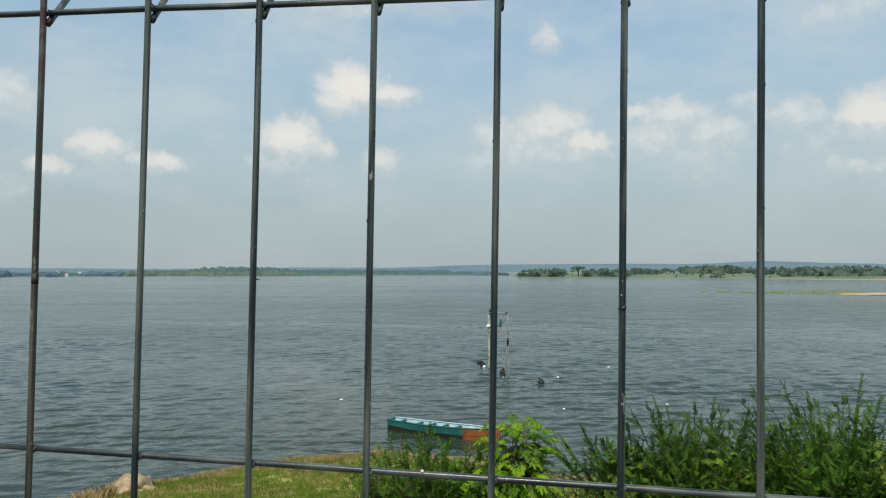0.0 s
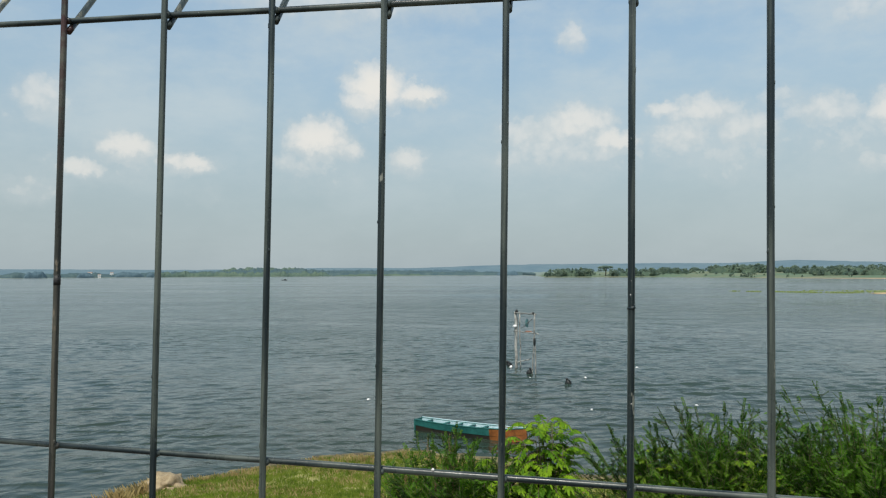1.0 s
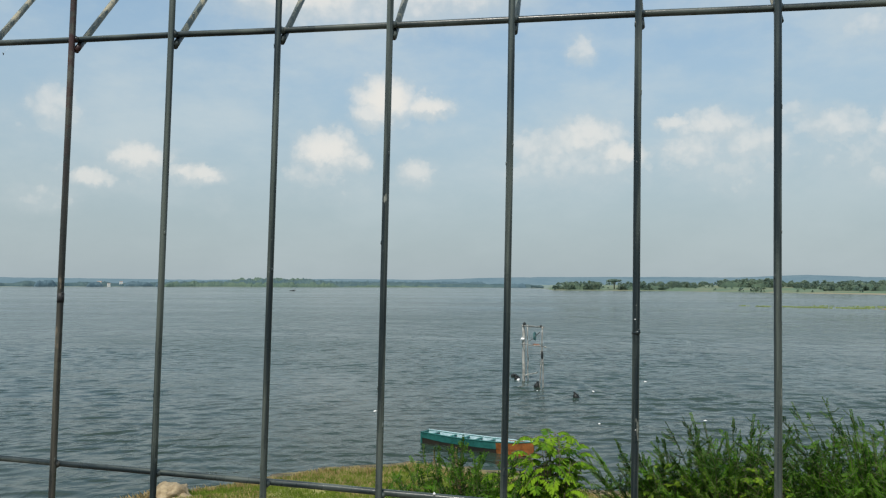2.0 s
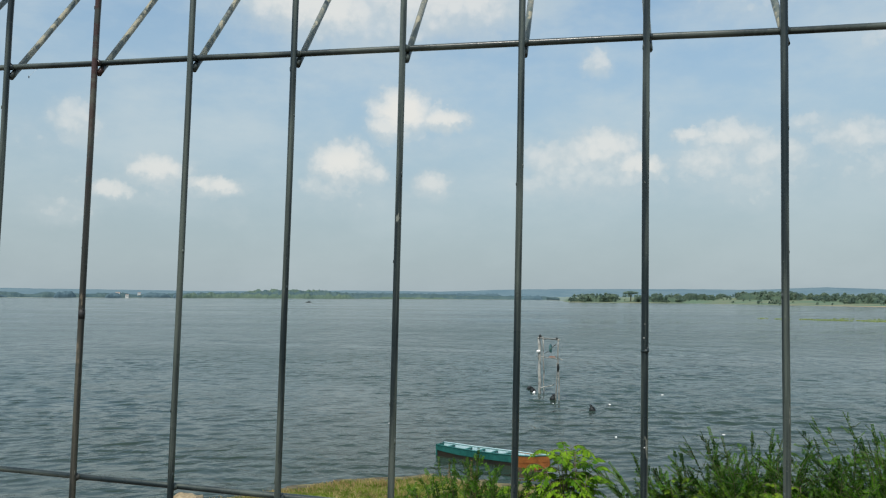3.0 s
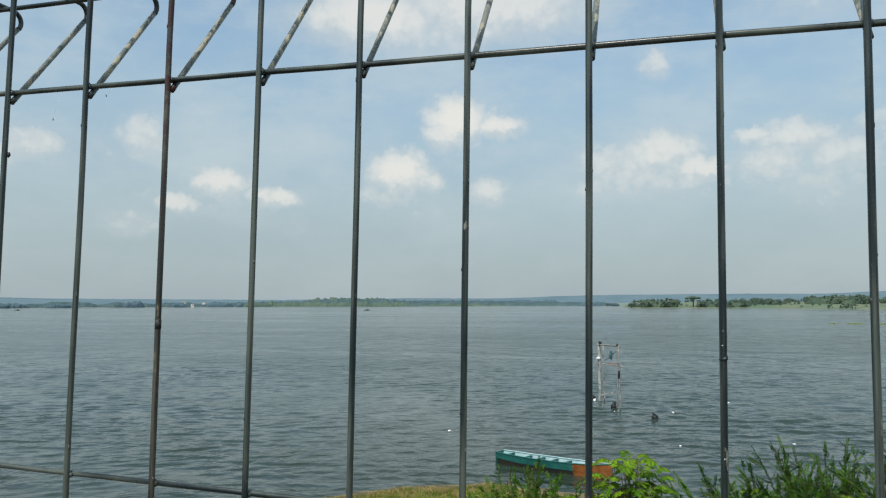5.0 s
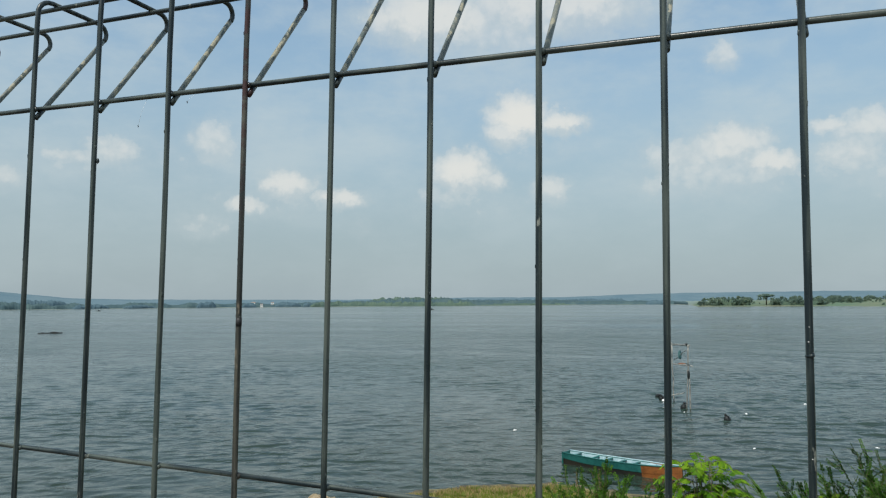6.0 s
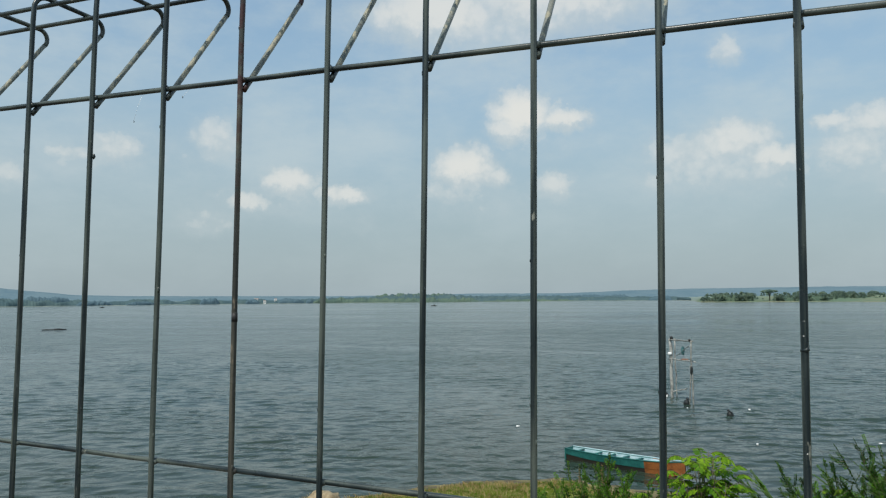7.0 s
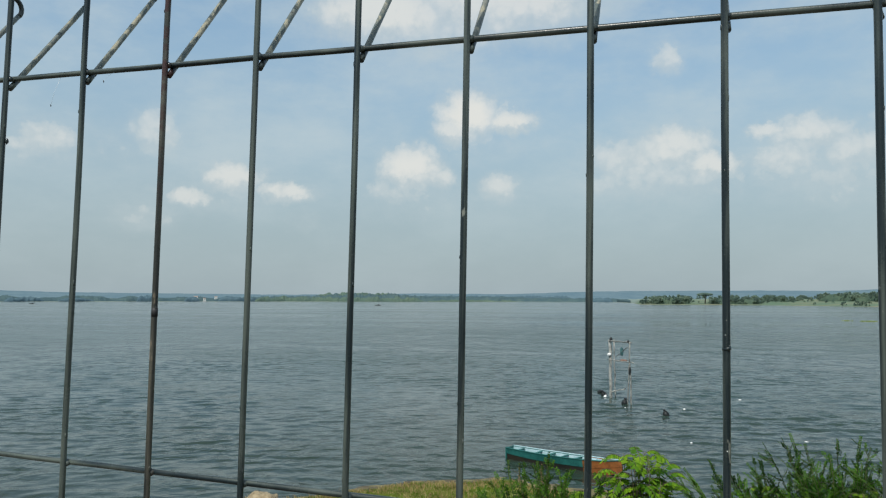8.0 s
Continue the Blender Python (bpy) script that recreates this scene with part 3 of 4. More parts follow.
far_canopy()
belt("far_wood_edge", "green trees and bushes along the foot of the far wooded hill, paled for haze", WOOD_FAR, (
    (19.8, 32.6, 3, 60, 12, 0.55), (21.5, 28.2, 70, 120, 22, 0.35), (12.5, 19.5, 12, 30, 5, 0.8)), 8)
belt("hazy_wood", "clumps of trees on the far shore, coloured bluish for haze", WOOD_BLUE, (
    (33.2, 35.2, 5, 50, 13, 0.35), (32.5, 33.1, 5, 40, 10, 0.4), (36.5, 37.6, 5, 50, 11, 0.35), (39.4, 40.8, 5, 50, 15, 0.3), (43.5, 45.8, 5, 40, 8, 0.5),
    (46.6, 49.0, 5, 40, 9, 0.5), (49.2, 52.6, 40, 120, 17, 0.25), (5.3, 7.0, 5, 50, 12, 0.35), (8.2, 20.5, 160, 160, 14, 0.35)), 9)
belt("headland_scrub", "dense green scrub under the trees of the headland", WOOD_FLOOR, (
    (-0.3, 2.4, 25, 50, 7, 0.5), (-5.1, -1.7, 25, 50, 5.5, 0.5), (-12.7, -8.7, 205, 80, 8, 0.45), (-20.5, -15.7, 70, 80, 6, 0.5), (-30, -20.2, 70, 80, 6, 0.5)), 14)
woods("wood", "green trees and scrub on the low headland across the water", WOOD_NEAR, (
    (2.7, 3.3, 6, 30, 3, 6, 9), (-0.3, 2.4, 20, 90, 40, 7, 12), (-5.1, -1.7, 20, 90, 46, 6, 10), (-8.3, -5.2, 150, 300, 30, 6, 9),
    (-12.7, -8.7, 200, 350, 50, 8, 12), (-15.7, -12.5, 150, 300, 26, 6, 9), (-20.5, -15.7, 60, 180, 60, 6, 10), (-30, -20.2, 60, 180, 60, 6, 9),
    (-12.2, -10.2, 10, 40, 4, 4, 6), (-30, 3, 350, 600, 200, 4, 8), (-30, 2, 20, 120, 50, 2, 3.5)), 5)


def flat_tree(az, back, high):
    """A flat-topped tree on the headland: a forked trunk under a level crown."""
    d = far_shore(az) + back
    x, y = -d * math.sin(radians(az)), d * math.cos(radians(az))
    tree = thing("flat_topped_tree", pose(x, y, land_height(x, y) - 0.2), "dark flat-topped tree standing above the headland wood", "tree")
    b = bmesh.new()
    tube(b, [(0, 0, 0), (0.3, 0, high * 0.4), (0.2, 0, high * 0.6)], [0.9, 0.7, 0.6], 8)
    for k in range(5):
        a = k * 1.257
        tube(b, [(0.2, 0, high * 0.55), (3.5 * math.cos(a), 3.5 * math.sin(a), high * 0.8), (7 * math.cos(a), 7 * math.sin(a), high * 0.9)], [0.45, 0.3, 0.12], 6)
    part("trunk", b, STEM, tree)
    b = bmesh.new()
    for k in range(26):
        a, q = k * 2.4, math.sqrt(k / 26) * 9
        lump(b, (q * math.cos(a), q * math.sin(a), high * (0.92 - 0.0012 * q * q)), (2.8, 2.8, 1.5), 2, 0.6, k)
    part("crown", b, WOOD_NEAR, tree, smooth=False)


flat_tree(-1.3, 40, 15)


# ---------------------------------------------------------------- wire fence
PITCH, ROW, WIRE_R = 0.075, 0.2887, 0.0021
STRAY = {0: 0.65, 1: -0.39, 2: 0.3, 3: -0.76, 4: -0.81, 5: 0.5, 6: 0.18, 7: 0.74, 8: -0.32, 9: -0.08}   # millimetres off the even pitch
fence = thing("wire_fence", pose(0, 0, 6.2, 0, 1.43, 0),
              "dark grey-green welded wire mesh fence with a folded triangular top", "fence")


def upright(parent, i):
    r = random.Random(100 + i)
    bm = bmesh.new()
    x, y0 = (i - 3) * PITCH + STRAY.get(i, 0.0) / 1000, 0.0
    wob = lambda z: 0.0006 * noise.noise(Vector((i * 5.1, z * 6, 0))) - 0.0067 * z
    zs = [-1.86 + 0.03 * k for k in range(64)]
    line = [(x + wob(z), y0 + 0.0004 * noise.noise(Vector((i * 3.3, z * 5, 4))), z) for z in zs] + [(x, y0, 0.074)]
    for k in range(1, 7):       # over the top
        a = math.pi / 2 * k / 6
        line.append((x, y0 + 0.014 * (1 - math.cos(a)), 0.084 + 0.014 * math.sin(a)))
    tube(bm, line, [WIRE_R * (1 + 0.04 * noise.noise(Vector((i, p[2] * 60, 3)))) for p in line], 12, 0)
    lean = r.uniform(-0.0015, 0.0015)
    tip = Vector((x + 0.0016, 0.0020, -0.0085))
    fold = [(x, y0 + 0.014, 0.098), (x + lean, 0.0665, 0.098)]
    for k in range(1, 8):       # the tight outer bend, back towards the waist
        a = radians(143) * k / 7
        fold.append((x + lean, 0.0665 + 0.0085 * math.sin(a), 0.0895 + 0.0085 * math.cos(a)))
    tube(bm, fold, WIRE_R, 12, 0)
    end = Vector(fold[-1])
    stay = [end.lerp(tip, k / 12) for k in range(13)]
    fat = [WIRE_R * (1 + 0.05 * noise.noise(Vector((i, k * 0.9, 8)))) for k in range(13)]
    tube(bm, stay[:12], fat[:12], 12, 1)
    tube(bm, stay[11:], fat[11:], 12, 0)
    for row in range(7):        # weld beads where the rows cross
        lump(bm, (x + 0.0012 + wob(-row * ROW), 0.002, -row * ROW + r.uniform(-0.001, 0.0)), (0.0030, 0.0022, 0.0027), 1, 0.4, i + row)
    for _ in range(7):          # runs and nibs of paint
        z = r.uniform(-0.5, 0.06)
        lump(bm, (x + r.choice((-1, 1)) * WIRE_R * 0.75 + wob(z), y0 - 0.0008, z), (0.0008, 0.0009, r.uniform(0.001, 0.003)), 1, 0.3, i)
    coat = WIRE_RUST if i == 3 else WIRE
    return part("upright_wire", bm, [coat, WIRE_PALE], parent, "rust-stained wire" if i == 3 else "")


for i in range(-10, 23):
    upright(fence, i)


def crosswire(parent, y, z, seed):
    bm = bmesh.new()
    line = [(-1.0 + 0.0375 * k, y, z + 0.0006 * noise.noise(Vector((k * 0.4, seed, 0)))) for k in range(68)]
    tube(bm, line, WIRE_R * 0.97, 12, 0)
    return part("cross_wire", bm, [WIRE_ACROSS], parent)


for row in range(7):
    crosswire(fence, WIRE_R * 1.9, -row * ROW, row)
crosswire(fence, 0.017, 0.098 - 2 * WIRE_R, 21)
crosswire(fence, 0.053, 0.098 - 2 * WIRE_R, 22)
bm = bmesh.new()
tube(bm, [(0.0004, 0, -0.181), (0.0004, 0, -0.1745)], WIRE_R * 1.07, 12)
part("tape_band", bm, DARK_TAPE, fence, "dark band round the rusty wire")
bm = bmesh.new()
lump(bm, (0.3762, 0.0, -0.1855), (0.0025, 0.0025, 0.0016), 2, 0.4, 9)
part("wire_knot", bm, WIRE, fence)
bm = bmesh.new()
lump(bm, (-0.1472, 0.001, -0.0500), (0.0011, 0.0013, 0.0024), 2, 0.4, 6)
part("wire_knot", bm, WIRE, fence)
for x, z, top in ((-0.1045, -0.0247, -0.002), (-0.0557, -0.0093, -0.002)):
    bm = bmesh.new()
    tube(bm, [(x + 0.004, 0.004, top), (x + 0.001, 0.002, (top + z) / 2), (x, 0.0, z)], 0.00006, 4)
    strand = part("web_strand", bm, CHALK, fence)
    bm = bmesh.new()
    tube(bm, [(x - 0.0003, 0, z + 0.0010), (x + 0.0004, 0, z + 0.0003), (x + 0.0003, 0, z - 0.0008)], [0.0002, 0.0004, 0.0002], 6)
    part("fleck", bm, DARK_TAPE, strand, "dark dry fleck caught in the web")
for x, y, z, size in ((0.2610, 0.0024, -0.2866, 0.0009), (0.3758, -0.0019, -0.1700, 0.0002), (0.3754, -0.0019, -0.1780, 0.0003), (0.3765, -0.0019, -0.2400, 0.0003)):
    bm = bmesh.new()
    lump(bm, (x, y, z), (size, size * 0.6, size), 2, 0.5, 4)
    part("spatter", bm, CHALK, fence, "white spatter on the wire")


# ---------------------------------------------------------------- shrubs and grass on the bank
def leaf_quads(vs, fs, at, along, across, length, width):
    """One leaflet: a pointed, slightly folded blade."""
    b = len(vs)
    up = along.cross(across) * width * 0.25
    vs += [at, at + along * length * 0.5 + across * width * 0.5 + up, at + along * length, at + along * length * 0.5 - across * width * 0.5 + up]
    fs += [(b, b + 1, b + 2), (b, b + 2, b + 3)]


def rand_dir(r, flat=1.0):
    v = Vector((r.gauss(0, 1), r.gauss(0, 1), r.gauss(0, 1) * flat))
    return v.normalized() if v.length > 1e-4 else Vector((0, 0, 1))


def root_of(name, at, label):
    at = Vector((at[0], at[1], land_height(at[0], at[1]) - 0.05))
    return thing(name, Matrix.Translation(at), label, "shrub")


def along_line(pts, f):
    """The place and the way at f (0 to 1) along a line of points."""
    g = min(max(f, 0.0), 0.9999) * (len(pts) - 1)
    k = int(g)
    return pts[k].lerp(pts[k + 1], g - k), (pts[k + 1] - pts[k]).normalized()


UP = Vector((0, 0, 1))


def feather(r, vs, fs, pts, gap, length, width, start=0.0):
    """Two rows of small leaflets set along a twig, shorter towards its tip."""
    whole = sum((q - p).length for p, q in zip(pts, pts[1:]))
    count = max(3, int(whole * (1 - start) / gap))
    roll = rand_dir(r) * 0.5
    for c in range(count):
        f = start + (1 - start) * (c + 0.5) / count
        at, way = along_line(pts, f)
        side = (way.cross(UP) + roll).normalized()
        size = length * (1.0 - 0.55 * f) * r.uniform(0.75, 1.15)
        for sgn in (1, -1):
            d = (side * sgn + way * 0.75 + rand_dir(r) * 0.25).normalized()
            leaf_quads(vs, fs, at, d, d.cross(way.cross(d)).normalized(), size, width * r.uniform(0.8, 1.2))


def spray_shrub(name, at, label, leaf, stems, height, wide, seed, lean=(0, 0), low=0.55, twigs=20, bare=0.10, reach=0.46, gap=0.023, leaflet=(0.062, 0.024)):
    """A feathery shrub: straight stems fanning out from the root, side twigs that shorten to a fine tip, rows of leaflets on all of them."""
    r = random.Random(seed)
    body = root_of(name, at, label)
    vs, fs = [], []
    for s in range(stems):
        turn, out = r.uniform(0, 2 * math.pi), math.sqrt(r.random())
        tall = height * r.uniform(low, 1.04) * (1.0 - 0.42 * out * out)
        far = Vector((math.cos(turn) * out * wide * 1.15 + lean[0] * tall, math.sin(turn) * out * wide * 0.8 + lean[1] * tall, 0))
        root = Vector((math.cos(turn) * 0.2 * out, math.sin(turn) * 0.2 * out, 0))
        sag = r.uniform(0.85, 1.25)
        pts = [root + far * (k / 9) ** 1.12 + UP * tall * (k / 9) ** (1 / sag) + rand_dir(r) * 0.022 * min(k, 1) for k in range(10)]
        bm = bmesh.new()
        tube(bm, pts, [0.013 * (1 - 0.88 * k / 9) for k in range(10)], 5)
        for q in range(twigs):
            f = bare + (0.97 - bare) * (q + r.random()) / twigs
            p, main = along_line(pts, f)
            n_len = (0.09 + reach * (1 - f) ** 0.6) * r.uniform(0.6, 1.25)
            d = (main * r.uniform(0.3, 0.85) + rand_dir(r, 0.5) * 1.05).normalized()
            mid = p + d * n_len * 0.5
            end = mid + (d + main * 0.3 + UP * r.uniform(-0.30, 0.25)).normalized() * n_len * 0.5
            tube(bm, [p, mid, end], [0.004, 0.003, 0.0012], 3, caps=False)
            feather(r, vs, fs, [p, mid, end], gap, leaflet[0], leaflet[1])
        feather(r, vs, fs, pts, gap, leaflet[0] * 1.15, leaflet[1], 0.45)
        part("stem", bm, STEM, body)
    soup("foliage", [tuple(v) for v in vs], fs, leaf, body)
    return body


def oblong_leaf(vs, fs, at, along, across, length, width):
    """A broad leaflet with a blunt tip, folded along its midrib and bent down at the end."""
    b, up = len(vs), along.cross(across) * width * 0.22
    drop = Vector((0, 0, -0.14 * length))
    vs += [at, at + along * length * 0.35 + across * width * 0.5 + up, at + along * length * 0.78 + across * width * 0.42 + up + drop * 0.6,
           at + along * length + drop, at + along * length * 0.78 - across * width * 0.42 + up + drop * 0.6, at + along * length * 0.35 - across * width * 0.5 + up,
           at + along * length * 0.55 + drop * 0.3]
    fs += [(b, b + 1, b + 6), (b + 1, b + 2, b + 6), (b + 2, b + 3, b + 6), (b + 3, b + 4, b + 6), (b + 4, b + 5, b + 6), (b + 5, b, b + 6)]


def pinnate_shrub(name, at, label, leaf, stems, height, wide, seed, leaves=7, rachis=0.42, pairs=7, leaflet=(0.125, 0.05), lean=(0, 0), low=0.6, bare=0.35):
    """A shrub of thin upright stems with long arching leaves, each a midrib with pairs of broad hanging leaflets."""
    r = random.Random(seed)
    body = root_of(name, at, label)
    vs, fs = [], []
    for s in range(stems):
        turn, out = s * 2.4 + r.uniform(-0.4, 0.4), math.sqrt((s + 0.5) / stems)
        tall = height * r.uniform(low, 1.0) * (1 - 0.22 * out)
        far = Vector((math.cos(turn) * out * wide + lean[0] * tall, math.sin(turn) * out * wide * 0.8 + lean[1] * tall, 0))
        pts = [far * (k / 7) ** 1.3 + UP * tall * k / 7 + rand_dir(r) * 0.02 * min(k, 1) for k in range(8)]
        bm = bmesh.new()
        tube(bm, pts, [0.016 * (1 - 0.75 * k / 7) for k in range(8)], 6)
        for q in range(leaves):
            f = bare + (1 - bare) * (q + 0.6 * r.random() + 0.3) / leaves
            p, main = along_line(pts, f)
            a = q * 2.4 + turn + r.uniform(-0.5, 0.5)
            outward = Vector((math.cos(a), math.sin(a), 0))
            long = rachis * r.uniform(0.75, 1.15) * (1.0 if f < 0.85 else 0.8)
            rise = r.uniform(0.35, 0.75) + (0.5 if f > 0.85 else 0.0)
            rib = [p + outward * long * u * (1 - 0.12 * u) + UP * long * (rise * u - 0.85 * u * u) for u in (0, 0.2, 0.4, 0.6, 0.8, 1.0)]
            tube(bm, rib, [0.005, 0.0045, 0.004, 0.0035, 0.003, 0.002], 4, caps=False)
            for c in range(pairs):
                at_rib, way = along_line(rib, 0.18 + 0.8 * c / (pairs - 1))
                side = way.cross(UP).normalized()
                big = (0.72 + 0.28 * math.sin(math.pi * (c + 0.6) / pairs)) * r.uniform(0.85, 1.12)
                for sgn in (1, -1):
                    d = (side * sgn + way * 0.45 - UP * r.uniform(0.15, 0.6) + rand_dir(r) * 0.14).normalized()
                    oblong_leaf(vs, fs, at_rib, d, d.cross(side.cross(way)).normalized(), leaflet[0] * big, leaflet[1] * big)
            d = (rib[-1] - rib[-2]).normalized()
            oblong_leaf(vs, fs, rib[-1], d, d.cross(UP).normalized(), leaflet[0], leaflet[1])
        part("stem", bm, STEM, body)
    soup("foliage", [tuple(v) for v in vs], fs, leaf, body)
    return body


spray_shrub("feathery_shrub", (1.75, 12.4), "dark green feathery shrub with branches reaching over the bank", LEAF_DARK, 96, 2.45, 1.75, 11, lean=(-0.14, 0), low=0.62)
spray_shrub("feathery_shrub", (2.5, 12.0), "dark green feathery shrub with tall straight shoots", LEAF_DARK, 84, 2.75, 1.5, 12)
spray_shrub("feathery_shrub", (3.75, 12.1), "dark green feathery shrub between two taller ones", LEAF_DARK, 76, 2.45, 1.1, 24, low=0.65)
spray_shrub("feathery_shrub", (4.6, 11.9), "tall dense feathery shrub with long arching shoots", LEAF_DARK, 170, 2.84, 2.55, 13, low=0.6)
spray_shrub("feathery_shrub", (6.1, 12.2), "broad dark green feathery shrub beside the tall one", LEAF_DARK, 80, 2.7, 1.5, 14, low=0.65)
spray_shrub("feathery_shrub", (2.2, 11.2), "low yellowish green feathery shrub in front of a darker one", LEAF_MID, 56, 1.9, 1.0, 15)
spray_shrub("feathery_shrub", (4.3, 11.0), "low dark green feathery shrub below the tall one", LEAF_DARK, 70, 1.9, 1.2, 25)
LEAFY = dict(leaves=13, rachis=0.20, pairs=5, leaflet=(0.075, 0.042), low=0.7)
pinnate_shrub("leafy_shrub", (2.9, 11.4), "yellow-green leafy shrub among the feathery ones", LEAF_YELLOW, 16, 2.2, 0.55, 16, **LEAFY)
pinnate_shrub("leafy_shrub", (1.45, 11.7), "small yellow-green leafy shrub at the foot of a feathery one", LEAF_YELLOW, 14, 2.0, 0.45, 17, **LEAFY)
pinnate_shrub("leafy_shrub", (5.3, 11.2), "yellow-green leafy shrub beside the tall feathery one", LEAF_YELLOW, 16, 2.4, 0.6, 20, **LEAFY)
pinnate_shrub("lime_shrub", (-0.30, 10.5), "bright lime-green shrub with long arching compound leaves", LEAF_LIME, 26, 2.62, 0.44, 43, 9, 0.42, 9, (0.105, 0.043), low=0.66)
pinnate_shrub("lime_shrub", (-0.92, 10.35), "low lime-green shrub beside the taller one", LEAF_LIME, 22, 1.80, 0.42, 37, 9, 0.38, 8, (0.10, 0.042), low=0.66)
spray_shrub("feathery_shrub", (-1.95, 10.9), "thin dark feathery shrub with slender leaning stalks", LEAF_DARK, 44, 2.15, 0.8, 18, lean=(-0.05, 0), low=0.68, twigs=16, reach=0.26, bare=0.12)
spray_shrub("feathery_shrub", (-1.35, 10.2), "low dark feathery shrub beside the lime one", LEAF_DARK, 84, 1.95, 1.05, 19, twigs=16, reach=0.34)
spray_shrub("feathery_shrub", (-0.75, 9.85), "low dark feathery shrub at the foot of the lime one", LEAF_MID, 60, 1.35, 1.0, 33, twigs=14, reach=0.32)
spray_shrub("dry_shrub", (-1.75, 10.6), "dry brown twiggy weed with withered leaves", WITHERED, 12, 2.3, 0.6, 31, twigs=10, reach=0.16, bare=0.4, gap=0.03, leaflet=(0.04, 0.016))


def grass(name, label, mat, count, area, tall, seed, blades=6, test=None):
    r = random.Random(seed)
    vs, fs = [], []
    x0, x1, y0, y1 = area
    for _ in range(count):
        x, y = r.uniform(x0, x1), r.uniform(y0, y1)
        z = land_height(x, y)
        if z < 0.02 or (test and not test(x, y, z)):
            continue
        for _ in range(blades):
            a, h = r.uniform(0, 6.283), r.uniform(*tall)
            ex, ey = math.cos(a) * h * r.uniform(0.2, 0.7), math.sin(a) * h * r.uniform(0.2, 0.7)
            px, py, wd = x + r.gauss(0, 0.05), y + r.gauss(0, 0.05), r.uniform(0.006, 0.014)
            b = len(vs)
            vs += [(px - math.sin(a) * wd, py + math.cos(a) * wd, z - 0.02), (px + math.sin(a) * wd, py - math.cos(a) * wd, z - 0.02),
                   (px + ex * 0.4, py + ey * 0.4, z + h * 0.65), (px + ex, py + ey, z + h)]
            fs += [(b, b + 1, b + 2), (b, b + 2, b + 3)]
    return tagged(soup(name, vs, fs, mat), label, "grass", kind="stuff")


def patch(x, y):
    return noise.noise(Vector((x * 0.5, y * 0.5, 11))) + 0.4 * noise.noise(Vector((x * 1.6, y * 1.6, 4)))


grass("short_grass", "short green grass on the bank by the water", GRASS_GREEN, 26000, (-13, 6, 13, 24), (0.03, 0.10), 21)
grass("dry_grass", "tufts of dry straw-coloured grass on the bank", GRASS_DRY, 9000, (-13, 6, 13, 24), (0.03, 0.13), 22, 5, lambda x, y, z: patch(x, y) > 0.02)
grass("rim_grass", "brownish grass along the muddy rim of the lake", GRASS_DRY, 9000, (-13, 6, 15, 24), (0.04, 0.16), 23, 5, lambda x, y, z: z < 0.1)

grass("reed_grass", "taller dry tan grass beside the boulder", GRASS_DRY, 260, (-12.9, -11.5, 16.4, 19.2), (0.12, 0.42), 24, 6)
bm = bmesh.new()
lump(bm, (0, 0, 0), (0.58, 0.50, 0.38), 4, 0.45, 3)
lump(bm, (0.62, -0.18, -0.12), (0.55, 0.40, 0.27), 4, 0.5, 5)
rock = part("boulder", bm, ROCK)
rock.matrix_world = pose(-11.35, 18.4, land_height(-11.35, 18.4) + 0.05)
tagged(rock, "pale weathered boulder at the edge of the water", "boulder")


